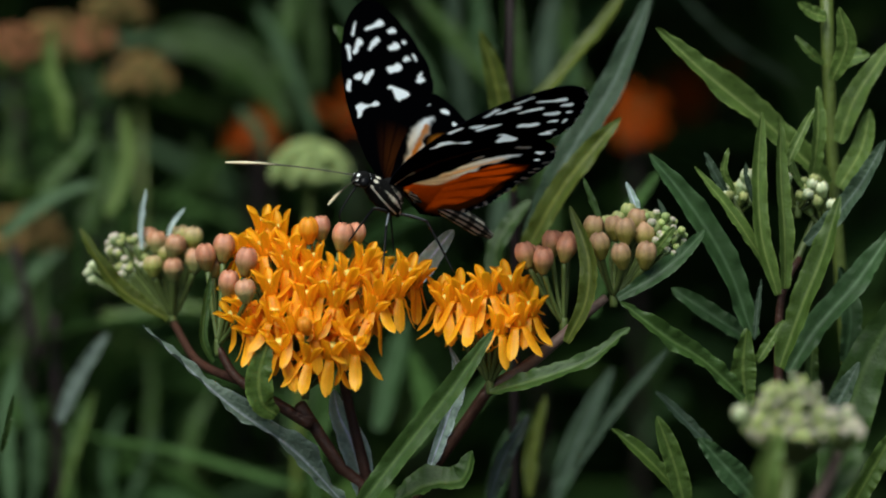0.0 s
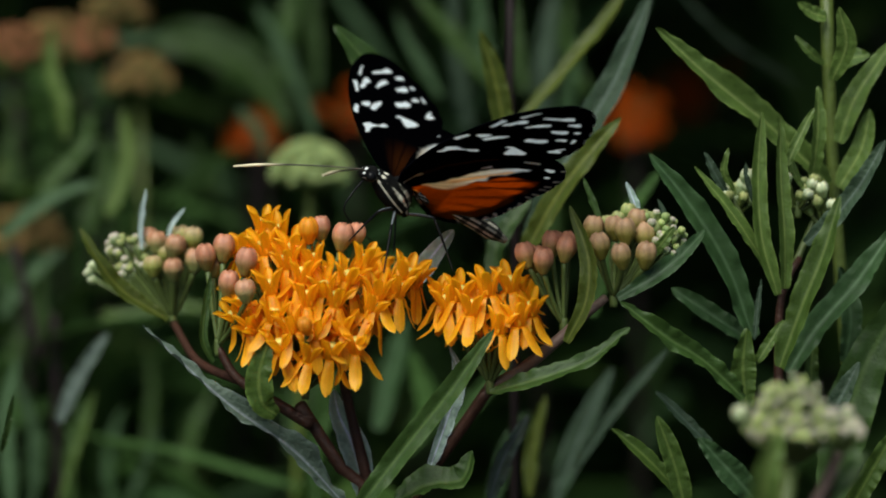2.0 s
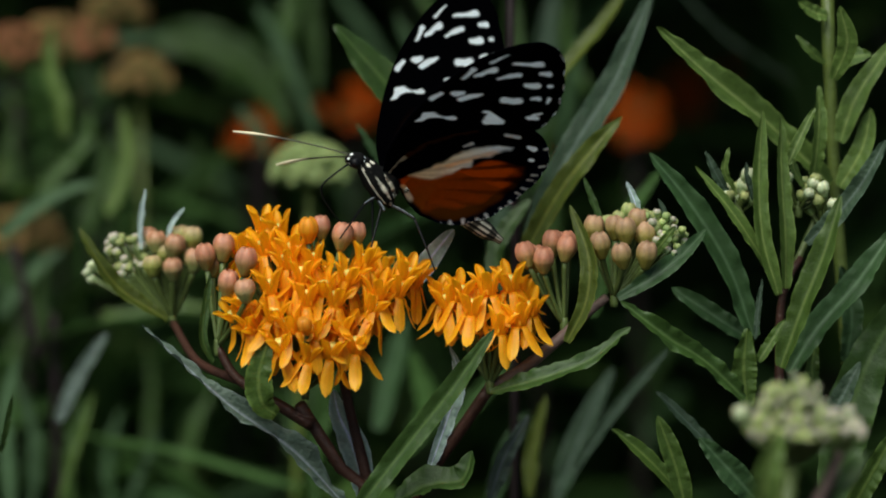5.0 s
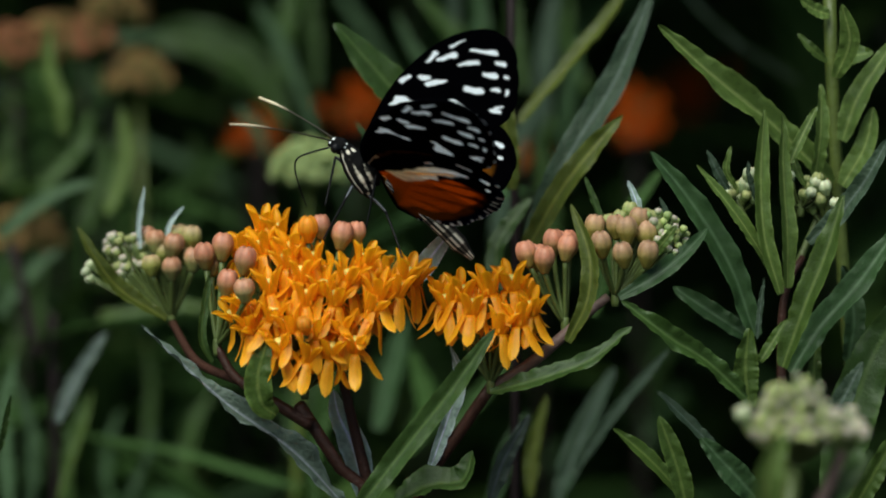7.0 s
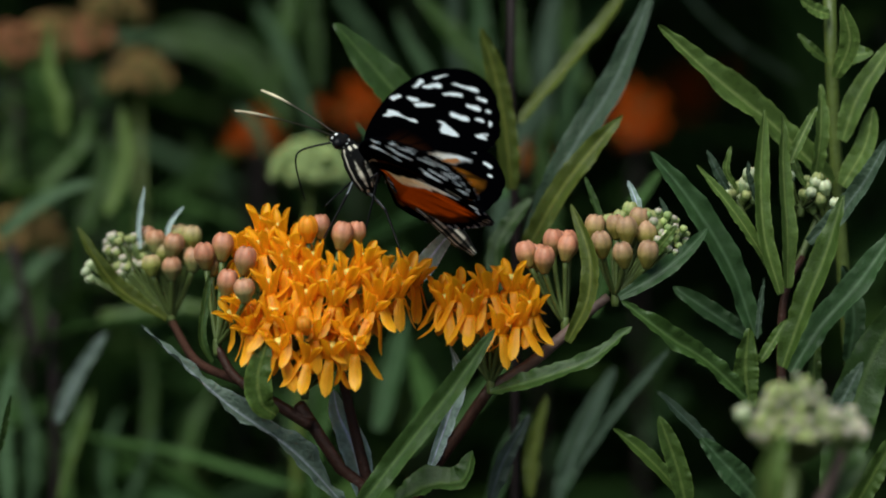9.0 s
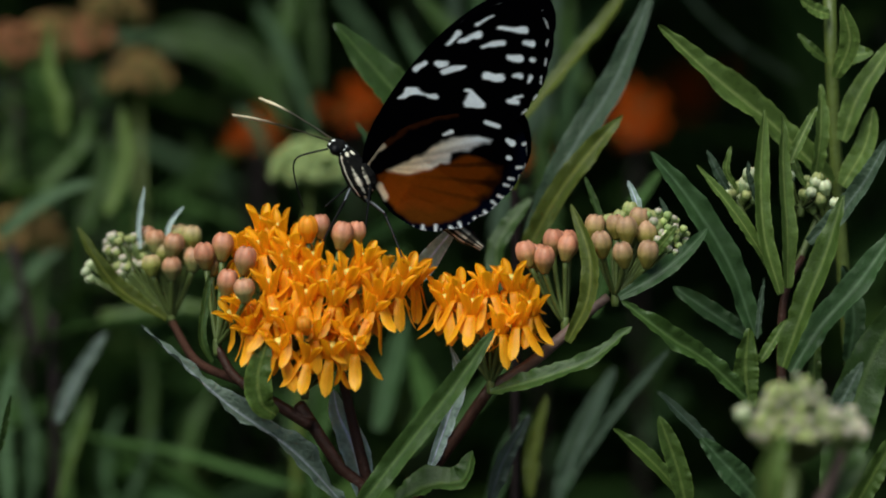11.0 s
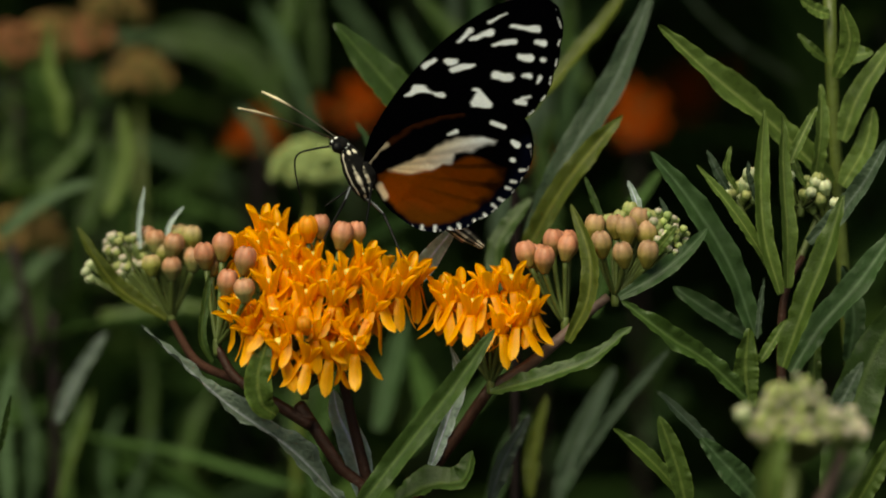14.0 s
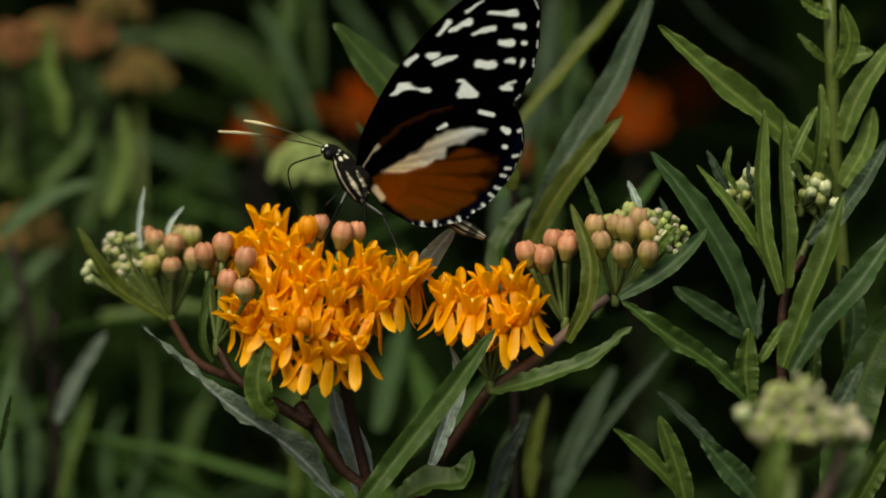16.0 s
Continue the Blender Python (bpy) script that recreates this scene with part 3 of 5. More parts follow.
    leaf([at(70.6, 17.4, 6), at(72.6, 22.0, 6), at(76.1, 29.1, 6)], 3.2, p, LEAF_TOP, 20, 25, 0.2)
    leaf([at(75.4, 13.9, 22), at(76.6, 23.1, 20), at(76.8, 33.5, 20)], 4.6, p, LEAF_TOP, 30, 25, 0.3)
    leaf([at(69.1, -24.0, 0), at(73.7, -11.4, -2), at(78.3, 0.1, -3), at(81.4, 11.0, -3)], 7.1, p, B, 30, 28, 0.5)
    leaf([at(74.3, 1.3, 10), at(80.0, 6.4, 9), at(85.8, 13.9, 8), at(90.6, 22.5, 8)], 5.8, p, G, 20, 25, 0.4)
    leaf([at(70.8, -25.2, 8), at(76.6, -16.0, 8), at(84.6, -6.8, 8), at(92.7, 4.7, 8)], 8.0, p, L, 25, 25, 0.6)
    leaf([at(78.9, -52.8, 14), at(82.3, -36.7, 14), at(86.9, -22.9, 14), at(96.1, -6.8, 14)], 14.9, p, LEAF, 5, 18, 0.9)
    leaf([at(62.2, -32.1, 4), at(61.4, -24.0, 3), at(62.2, -16.0, 2)], 7.6, p, B, 10, 20, 0.4)
    leaf([at(64.5, -22.9, 6), at(67.4, -18.3, 6), at(69.9, -14.3, 6)], 3.4, p, B, 20, 25, 0.2)
    leaf([at(76.6, -39.0, -20), at(81.2, -30.9, -20), at(85.3, -22.9, -20)], 5.8, p, G, 20, 25, 0.3)
    leaf([at(79.8, 34.8, 20), at(82.6, 42.2, 17), at(81.0, 49.8, 14)], 6.2, p, LEAF_TOP, 4, 12, 0.15)
    leaf([at(81.2, 22.0, 28), at(84.6, 31.2, 26), at(92.1, 42.7, 24)], 6.9, p, LEAF_TOP, 25, 20, 0.2)
    leaf([at(81.2, 12.8, 30), at(85.8, 20.8, 28), at(87.5, 28.9, 27)], 6.9, p, LEAF_TOP, 25, 15, 0.2)
    leaf([at(80.0, 38.1, 30), at(83.5, 39.2, 28), at(87.5, 39.8, 26)], 5.8, p, B, 25, 20, 0.2)
    leaf([at(78.0, 38.1, 28), at(74.7, 40.8, 26), at(72.1, 43.8, 26)], 3.0, p, B, 25, 20, 0.2)
    leaf([at(78.6, 47.5, 30), at(75.4, 48.6, 28), at(72.6, 50.6, 26)], 4.4, p, LEAF_TOP, 25, 20, 0.2)
    leaf([at(61.6, -30.4, -2), at(53.6, -22.9, -5), at(45.5, -17.7, -8), at(36.3, -10.5, -10)], 6.0, p, LEAF, 25, 32, 1.0)
    leaf([at(49.6, -52.8, 4), at(47.3, -43.6, 2), at(43.8, -33.9, 0)], 6.9, p, B, 10, 22, 0.3)
    leaf([at(50.7, -52.2, 8), at(42.1, -43.0, 6), at(34.6, -36.5, 4)], 4.8, p, B, 30, 25, 0.3)
    leaf([at(55.9, -41.3, 14), at(50.1, -35.5, 14), at(43.6, -28.9, 14)], 3.7, p, G, 30, 25, 0.3)
    leaf([at(64.5, -51.6, 6), at(59.3, -45.9, 4), at(52.4, -38.4, 2)], 8.0, p, L, 10, 22, 0.4)
    leaf([at(62.8, -18.3, 22), at(54.7, -13.1, 22), at(46.7, -7.7, 22)], 6.3, p, L, 20, 25, 0.4)
    leaf([at(63.9, -18.3, 6), at(64.6, -11.4, 6), at(65.3, -5.9, 6)], 1.8, p, G, 20, 25, 0.2)
    leaf([at(83.5, -52.8, -10), at(88.1, -44.7, -12), at(92.7, -36.7, -12)], 6.9, p, B, 10, 22, 0.4)
    leaf([at(82.3, -22.9, 22), at(83.5, -13.7, 22), at(81.2, -3.3, 22)], 6.9, p, L, 10, 22, 0.4)
    leaf([at(76.6, -32.1, 14), at(75.4, -25.2, 14), at(76.0, -18.3, 14)], 4.6, p, B, 10, 22, 0.4)


neighbour_plant()


# ---- the milkweed nearest to the lens, with a pale bud head ----
def near_plant():
    rnd = random.Random(5)
    foot = at(68.5, -52.8, -130)
    foot = Vector((foot.x, foot.y, 0))
    p = plant("milkweed topped by a domed head of pale green buds", foot)
    knot = at(71.4, -43.8, -130)
    stem("stem", [foot, Vector((foot.x, foot.y, 0.4)), at(69.5, -56.2, -130), knot], [2.8, 2.5, 1.8, 1.5], STEM_GREEN, p)
    stem("branch", [at(70.8, -59.7, -128), at(77.2, -50.5, -128), at(81.2, -41.3, -128)], [1.5, 1.3, 1.1], STEM_MAUVE, p)
    u = umbel(knot, p, "domed head of pale green buds tinged pink")
    for i in range(720):
        a, e = rnd.uniform(0, 6.28), math.acos(rnd.uniform(0.34, 1))
        r = 8.9 + 2.6 * noise.noise(Vector((3 * math.cos(a) * math.sin(e), 3 * math.sin(a) * math.sin(e), 3 * math.cos(e)))) + rnd.uniform(-2.6, 0.6)
        x = knot + (RIGHT * math.cos(a) * math.sin(e) * r * 0.88 + AHEAD * math.sin(a) * math.sin(e) * r + UP * (math.cos(e) * r * 1.5 - 0.5)) / 1000
        stalked(Stock.cream if rnd.random() < 0.5 else Stock.dusky, "bud", x, knot, u, rnd, rnd.uniform(0.17, 0.3), 0.35, thick=0.2)
    stalked(Stock.pale, "bud", at(61.9, -35.8, -132), knot, u, rnd, 0.75, 0.6, thick=0.5)
    side = at(81.2, -41.3, -128)
    u = umbel(side, p, "small cluster of pink-tipped buds")
    for _ in range(14):
        x = side + RIGHT * rnd.uniform(-0.003, 0.0035) + UP * rnd.uniform(0.001, 0.006) + AHEAD * rnd.uniform(-0.003, 0.003)
        stalked(Stock.dusky, "bud", x, side, u, rnd, rnd.uniform(0.35, 0.55), 0.5, thick=0.35)
    leaf([at(65.3, -54.5, -142), at(66.0, -45.9, -144), at(69.1, -36.9, -144)], 7.5, p, LEAF_TOP, 20, 25, 0.3)
    leaf([at(75.4, -53.4, -122), at(81.2, -48.2, -120), at(86.9, -41.3, -118)], 5.0, p, LEAF, 15, 25, 0.3)


near_plant()


# ---- leaves and flowers close behind, out of focus ----
def rear_plants():
    rnd = random.Random(23)
    foot = at(13.9, -18.3, 110)
    p = plant("milkweed with long grey-green leaves behind the flowers", Vector((foot.x, foot.y, 0)))
    stem("stem", [p.location.copy(), at(14.7, -52.8, 100), at(14.7, -1.0, 90), at(13.7, 40.4, 90), at(13.9, 57.6, 90)], [3, 2.4, 1.2, 1.1, 1.0], STEM_DARK, p, "", 30)
    leaf([at(17.4, 2.4, 50), at(26.0, 19.7, 55), at(35.2, 34.6, 60), at(43.2, 54.2, 65)], 8.8, p, LEAF_GREY, 15, 25, 0.5)
    leaf([at(16.2, -2.2, 45), at(23.1, 10.5, 42), at(30.0, 19.7, 40), at(36.6, 27.1, 40)], 7.4, p, LEAF_OLIVE, 20, 25, 0.4)
    leaf([at(13.9, 12.1, 66), at(12.6, 24.6, 64), at(10.4, 35.9, 62), at(7.6, 45.0, 60)], 7.6, p, LEAF_OLIVE, 10, 20, 0.4)
    leaf([at(15.6, 25.7, 90), at(24.8, 36.4, 90), at(33.0, 46.4, 90), at(39.8, 56.0, 90)], 4.6, p, LEAF_OLIVE, 40, 25, 0.3)
    leaf([at(8.7, 34.6, 270), at(1.8, 43.8, 270), at(-6.2, 53.0, 270)], 7.0, p, LEAF, 20, 25, 0.4)
    leaf([at(0.7, 16.2, 50), at(-7.4, 28.9, 46), at(-14.3, 36.9, 44), at(-22.1, 45.9, 42)], 11.5, p, LEAF, 30, 14, 0.3)
    leaf([at(9.9, 33.5, 280), at(7.6, 43.8, 280), at(7.0, 55.3, 280)], 8.0, p, LEAF_BLUE, 10, 20, 0.4)
    leaf([at(16.8, 32.3, 280), at(14.5, 43.8, 280), at(13.9, 55.3, 280)], 6.0, p, LEAF, 10, 20, 0.4)
    leaf([at(13.3, -9.1, 60), at(11.0, 0.1, 62), at(17.9, 10.5, 64)], 6.0, p, LEAF, 30, 20, 0.4)
    leaf([at(5.3, 24.3, 290), at(3.2, 34.6, 290), at(1.8, 46.1, 290), at(2.4, 55.3, 290)], 7.0, p, LEAF_GREY, 15, 20, 0.4)
    leaf([at(19.1, 18.5, 300), at(20.5, 31.2, 300), at(21.4, 43.8, 300), at(23.7, 55.3, 300)], 8.0, p, LEAF_GREY, 15, 20, 0.4)
    leaf([at(10.8, -1.0, 270), at(12.2, 10.5, 270), at(15.1, 20.8, 270), at(18.5, 30.0, 270)], 6.0, p, LEAF_GREY, 25, 20, 0.4)
    leaf([at(23.1, 0.1, 280), at(20.5, 10.5, 280), at(19.7, 19.7, 280), at(22.0, 27.7, 280)], 7.0, p, LEAF, 25, 20, 0.4)
    leaf([at(26.0, 12.8, 310), at(24.8, 24.3, 310), at(26.6, 35.8, 310), at(28.3, 43.8, 310)], 6.0, p, LEAF_BLUE, 25, 20, 0.4)
    leaf([at(30.0, 31.2, 320), at(26.0, 38.1, 320), at(24.8, 46.1, 320), at(26.0, 54.2, 320)], 6.0, p, LEAF, 25, 20, 0.4)
    leaf([at(-12.0, 16.2, 60), at(-15.4, 22.0, 60), at(-17.9, 26.0, 60)], 2.5, p, LEAF_BLUE, 30, 20, 0.2)
    for a, b, c, w, m in (((9.9, -52.8), (13.3, -41.3), (17.4, -33.2), 4.5, LEAF_BLUE),
                          ((-13.1, -36.7), (-9.7, -22.9), (-7.4, -13.7), 7.0, LEAF_BLUE), ((-7.4, -41.3), (-2.8, -32.1), (-6.2, -20.6), 7.0, LEAF_FAR),
                          ((30.6, -13.7), (35.2, 2.4), (44.4, 16.2), 6.0, LEAF_FAR), ((-0.5, -39.0), (7.6, -29.8), (13.3, -22.9), 6.0, LEAF_FAR), ((-25.8, -52.8), (-25.8, -41.3), (-22.3, -32.1), 5.0, LEAF_FAR)):
        d = rnd.uniform(100, 230)
        leaf([at(x, y, d) for x, y in (a, b, c)], w * 1.15, p, m, 20, 22, 0.4)
    leaf([at(9.6, -50.9, 46), at(12.4, -42.6, 44), at(17.5, -33.8, 42)], 5.2, p, LEAF_SILVER, 20, 24, 0.4)
    leaf([at(23.1, -51.5, 130), at(28.8, -36.6, 130), at(34.9, -24.0, 130)], 8.0, p, LEAF_GREY, 20, 22, 0.4)
    leaf([at(27.1, -44.7, 80), at(35.1, -33.2, 78), at(46.2, -20.1, 76)], 4.2, p, LEAF_GREY, 20, 24, 0.4)
    leaf([at(17.9, -50.4, 110), at(18.5, -41.2, 110), at(21.1, -29.7, 110)], 5.0, p, LEAF_OLIVE, 20, 24, 0.4)


rear_plants()


# ---- the deeper bed ----
class Blades:
    """Leaf blades that the plants of the deeper bed share; 80 mm long, along z, bending towards x."""
    made = []


def blade_stock():
    for k in range(6):
        bend = 0.012 + 0.006 * k
        pts = [Vector((0, 0, 0)), Vector((bend * 0.2, 0.001, 0.03)), Vector((bend, 0, 0.06)), Vector((bend * 1.8, -0.001, 0.08))]
        v, f, t = leaf_shape(pts, 13 - k * 0.7, 80 if k % 2 else 100, 22, 0.6, 14, 90 + k)
        me = bpy.data.meshes.new("leaf")
        me.from_pydata([tuple(q) for q in v], [], f)
        me.materials.append((LEAF_FAR, LEAF_FAR, LEAF_BLUE, LEAF_FAR, LEAF, LEAF_FAR)[k])
        me.polygons.foreach_set("use_smooth", [True] * len(f))
        layer = me.color_attributes.new("tone", "FLOAT_COLOR", "POINT")
        layer.data.foreach_set("color", np.array([(*q, 1.0) for q in t], dtype=np.float32).ravel())
        Blades.made.append(me)


blade_stock()


def bed_plant(top, head, seed, label, size=1.0, pairs=9):
    """A whole milkweed whose head stands at top: stem, leaves in a spiral, and a head of flowers or buds."""
    rnd = random.Random(seed)
    foot = Vector((top.x + rnd.uniform(-0.03, 0.03), top.y + rnd.uniform(-0.02, 0.05), 0))
    p = plant(label, foot)
    line = [foot, foot.lerp(top, 0.5) + Vector((rnd.uniform(-.01, .01), 0, 0)), top]
    stem("stem", line, [2.2, 1.7, 1.1], rnd.choice((STEM_DARK, STEM_DARK, STEM_OLIVE)), p, "", 14)
    spine = curve(line, 60)
    a = rnd.uniform(0, 6)
    for i in range(pairs * 2):
        s = 0.5 + 0.49 * i / (pairs * 2)
        q = spine[int(s * 60)]
        a += 2.4 + rnd.uniform(-.3, .3)
        ob = new("leaf", rnd.choice(Blades.made))
        hang(ob, p)
        tilt = rnd.uniform(28, 62) * (1.15 - 0.5 * (i / (pairs * 2)))
        k = size * rnd.uniform(0.75, 1.2) * (1.0 if i < pairs * 1.6 else 0.7)
        ob.matrix_basis = Matrix.Translation(q) @ Matrix.Rotation(a, 4, "Z") @ Matrix.Rotation(radians(tilt), 4, "Y") @ Matrix.Scale(k, 4)
    if head:
        kinds = {"orange": (Stock.shaded_flower, "flower", 16, 16, 1.0), "brick": (Stock.brick, "bud", 60, 10.5, 0.8), "mixed": (Stock.far_mixed, "bud", 70, 10, 0.75), "green": (Stock.lime, "bud", 190, 8.6, 0.5)}
        me, name, n, r, k = kinds[head]
        u = umbel(top, p, "")
        for _ in range(n):
            b, e = rnd.uniform(0, 6.28), math.acos(rnd.uniform(0.0, 1))
            x = top + Vector((math.cos(b) * math.sin(e), math.sin(b) * math.sin(e), math.cos(e))) * r / 1000 * size
            stalked(me, name, x, top, u, rnd, k * size * rnd.uniform(0.85, 1.1), 0.5)


bed_plant(at(-26.9, 13.7, 240), "green", 31, "milkweed with a head of green buds in the bed", 1.0)
bed_plant(at(-38.4, 20.6, 480), "orange", 32, "milkweed in the bed, its orange flowers painted shade-dark", 0.45)
bed_plant(at(-37.0, 24.0, 520), "orange", 52, "milkweed in the bed, its orange flowers painted shade-dark", 0.4)
bed_plant(at(-18.2, 26.0, 520), "orange", 33, "milkweed in the bed, its orange flowers painted shade-dark", 0.6)
bed_plant(at(38.9, 23.1, 500), "orange", 34, "milkweed in the bed, its orange flowers painted shade-dark", 0.5)
bed_plant(at(39.6, 28.3, 520), "orange", 44, "milkweed in the bed, its orange flowers painted shade-dark", 0.42)
bed_plant(at(17.9, 17.1, 540), "orange", 54, "milkweed in the bed, its orange flowers painted shade-dark", 0.32)
bed_plant(at(53.6, 28.9, 1000), "orange", 53, "milkweed in the bed, its orange flowers painted shade-dark", 0.9)
bed_plant(at(-86.7, 37.1, 360), "brick", 35, "milkweed with reddish buds in the bed", 0.85)
bed_plant(at(-72.9, 39.2, 370), "brick", 36, "milkweed with reddish buds in the bed", 0.75)
bed_plant(at(-62.0, 32.3, 370), "mixed", 37, "milkweed with green and salmon buds in the bed", 0.8)
bed_plant(at(-79.2, 38.1, 390), "mixed", 46, "milkweed with green and salmon buds in the bed")
bed_plant(at(-66.6, 45.5, 400), "mixed", 45, "milkweed with salmon buds in the bed", 0.8)
bed_plant(at(-85.6, 0.1, 350), "mixed", 38, "milkweed with green and salmon buds in the bed", 0.9)


for place, seed in ((at(-82.1, 19.7, 400), 61), (at(-87.9, -22.9, 380), 64), (at(-60.3, -29.8, 420), 65)):
    bed_plant(place, "", seed, "leafy milkweed without flowers in the bed", 1.1, 11)


def side_growth():
    """Blurred long leaves and stems of a stand at the left, close behind the buds."""
    foot = at(-79.2, -52.8, 230)
    p = plant("milkweed stand with long drooping leaves, out of focus", Vector((foot.x, foot.y, 0)))
    stem("stem", [p.location.copy(), at(-78.7, -52.8, 230), at(-80.4, -29.8, 230), at(-85.3, -9.1, 230), at(-87.9, 1.3, 230)], [2.6, 2.0, 1.6, 1.4, 1.2], STEM_DARK, p, "", 24)
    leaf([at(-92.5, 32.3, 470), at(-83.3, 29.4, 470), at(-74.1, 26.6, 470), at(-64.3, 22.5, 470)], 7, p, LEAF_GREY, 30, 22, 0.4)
    leaf([at(-67.2, 23.7, 520), at(-58.0, 19.7, 520), at(-49.9, 16.2, 520), at(-40.7, 12.2, 520)], 7, p, LEAF_LIFTED, 30, 22, 0.4)
    leaf([at(-59.1, 42.1, 430), at(-48.8, 42.1, 430), at(-38.4, 35.8, 430), at(-31.5, 24.3, 430)], 17, p, LEAF, 20, 22, 0.4)
    for a, b, c, d, w, m, turn in (
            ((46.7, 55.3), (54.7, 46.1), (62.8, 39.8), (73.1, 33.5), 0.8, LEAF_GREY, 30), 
            ((-37.8, 49.6), (-33.8, 42.7), (-29.8, 33.5), (-25.8, 23.1), 5.5, LEAF_LIFTED, 20), ((-32.7, 34.6), (-32.1, 43.8), (-30.9, 50.7), (-29.8, 57.6), 7.5, LEAF, 15),
            ((-25.8, 32.3), (-26.3, 40.4), (-27.1, 48.4), (-27.5, 56.5), 6.0, LEAF, 15), ((-74.1, 39.8), (-67.2, 42.1), (-60.3, 43.2), (-55.7, 43.8), 4.0, LEAF_LIFTED, 30),
            ((-78.1, -33.8), (-75.2, -28.6), (-71.8, -21.7), (-68.9, -17.1), 5.5, LEAF_LIFTED, 20), ((-82.1, -52.8), (-85.0, -40.1), (-87.9, -28.6), (-92.5, -18.3), 9.0, LEAF_LIFTED, 15),
            ((-78.1, -51.6), (-75.8, -43.6), (-72.9, -35.5), (-71.2, -28.6), 2.8, LEAF_BRIGHT, 20), ((-21.2, -51.1), (-38.4, -45.9), (-54.5, -41.3), (-72.9, -37.8), 2.6, LEAF_FAR, 30),
            ((-64.3, -51.6), (-62.0, -46.5), (-59.7, -41.3), (-58.0, -36.7), 3.2, LEAF_LIFTED, 20), ((-69.5, -13.7), (-60.3, -13.7), (-52.2, -12.0), (-45.3, -13.7), 5.0, LEAF_BRIGHT, 40),
            ((-83.3, 7.0), (-79.8, 13.9), (-72.9, 22.0), (-71.8, 28.9), 6.0, LEAF, 20),
            ((-72.9, 2.4), (-71.2, 9.3), (-68.3, 16.2), (-68.9, 23.1), 7.0, LEAF, 20), ((-61.4, -48.2), (-60.0, -39.0), (-59.1, -28.6), (-60.0, -19.4), 4.0, LEAF, 20),
            ((-87.9, -22.9), (-85.6, -17.1), (-81.5, -12.0), (-76.4, -9.1), 6.0, LEAF, 30), ((-55.7, -9.1), (-62.6, -3.3), (-68.3, 1.3), (-76.4, 3.6), 6.0, LEAF, 30),
            ((-41.9, 2.4), (-44.2, 9.3), (-48.8, 15.1), (-51.1, 23.1), 6.0, LEAF, 30), ((-9.7, 33.5), (-14.3, 41.5), (-18.9, 48.4), (-23.5, 55.3), 5.0, LEAF_LIFTED, 30),
            ((-87.9, -52.8), (-88.8, -41.3), (-89.2, -32.1), (-86.7, -21.7), 5.5, LEAF_LIFTED, 15), ((-84.4, -52.8), (-83.5, -43.6), (-84.4, -34.4), (-87.9, -25.2), 5.0, LEAF_LIFTED, 20),
            ((-75.8, -52.8), (-76.4, -44.7), (-74.6, -36.7), (-72.9, -29.8), 5.0, LEAF, 20), ((-90.2, -13.7), (-87.3, -9.1), (-83.3, -4.5), (-77.5, 0.1), 5.0, LEAF_BLUE, 20),
            ((-67.2, -52.8), (-68.3, -45.9), (-67.7, -39.0), (-65.4, -32.1), 4.0, LEAF_BLUE, 20), ((-51.1, -52.8), (-52.2, -43.6), (-50.5, -35.5), (-47.0, -28.6), 6.0, LEAF, 20),
            ((-79.8, -22.9), (-82.1, -16.0), (-82.6, -9.1), (-81.0, -2.2), 5.0, LEAF, 20), ((-86.7, 12.8), (-87.6, 19.7), (-86.7, 25.4), (-84.4, 31.2), 7.0, LEAF, 20),
            ((-91.3, 12.8), (-87.9, 20.8), (-86.7, 26.6), (-87.9, 33.5), 6.5, LEAF_TOP, 20), ((-83.3, 12.8), (-79.8, 19.7), (-75.2, 24.3), (-70.6, 27.7), 6.0, LEAF_TOP, 25),
            ((-74.1, 12.8), (-74.6, 19.7), (-76.4, 26.6), (-75.2, 33.5), 6.0, LEAF_TOP, 20), ((-90.2, 2.4), (-83.3, 8.2), (-77.5, 11.6), (-70.6, 13.9), 5.0, LEAF_LIFTED, 25),
            ((-68.3, 7.0), (-65.4, 13.9), (-64.3, 20.8), (-65.4, 28.9), 6.0, LEAF_TOP, 20), ((-77.5, 23.1), (-78.1, 30.0), (-80.4, 38.1), (-79.8, 46.1), 5.5, LEAF_TOP, 20), ((-0.5, 31.2), (-3.9, 36.9), (-7.4, 42.7), (-9.7, 48.4), 4.0, LEAF_LIFTED, 30), ((-41.9, 28.9), (-39.6, 26.6), (-37.3, 23.1), (-36.1, 18.5), 4.5, LEAF_LIFTED, 20)):
        deep = 210 + 22 * (len(p.children) % 11)
        leaf([at(x, y, deep) for x, y in (a, b, c, d)], w * 1.1, p, m, turn, 22, 0.4)
    leaf([at(-78.5, -35.2, 150), at(-74.2, -25.7, 150), at(-68.4, -16.9, 150)], 5.4, p, LEAF_SILVER, 10, 22, 0.4)
    leaf([at(-90.2, -41.2, 24), at(-89.1, -36.1, 22), at(-87.9, -29.5, 20)], 2.0, p, LEAF, 20, 22, 0.3)


side_growth()


def deep_bed():
    """Taller leafy stems that close the bed behind, their tops above the picture."""
    rnd = random.Random(77)
    for i in range(56):
        d = 300 + 1500 * (i / 56) ** 1.3
        u = rnd.uniform(-110, 110)
        v = rnd.uniform(30, 150) if d > 550 else rnd.uniform(-120, -75) if u > -30 else rnd.uniform(-60, 10)
        bed_plant(at(u, v, d), "", 200 + i, "leafy milkweed without flowers deep in the bed", rnd.uniform(0.9, 1.4), 12)


deep_bed()


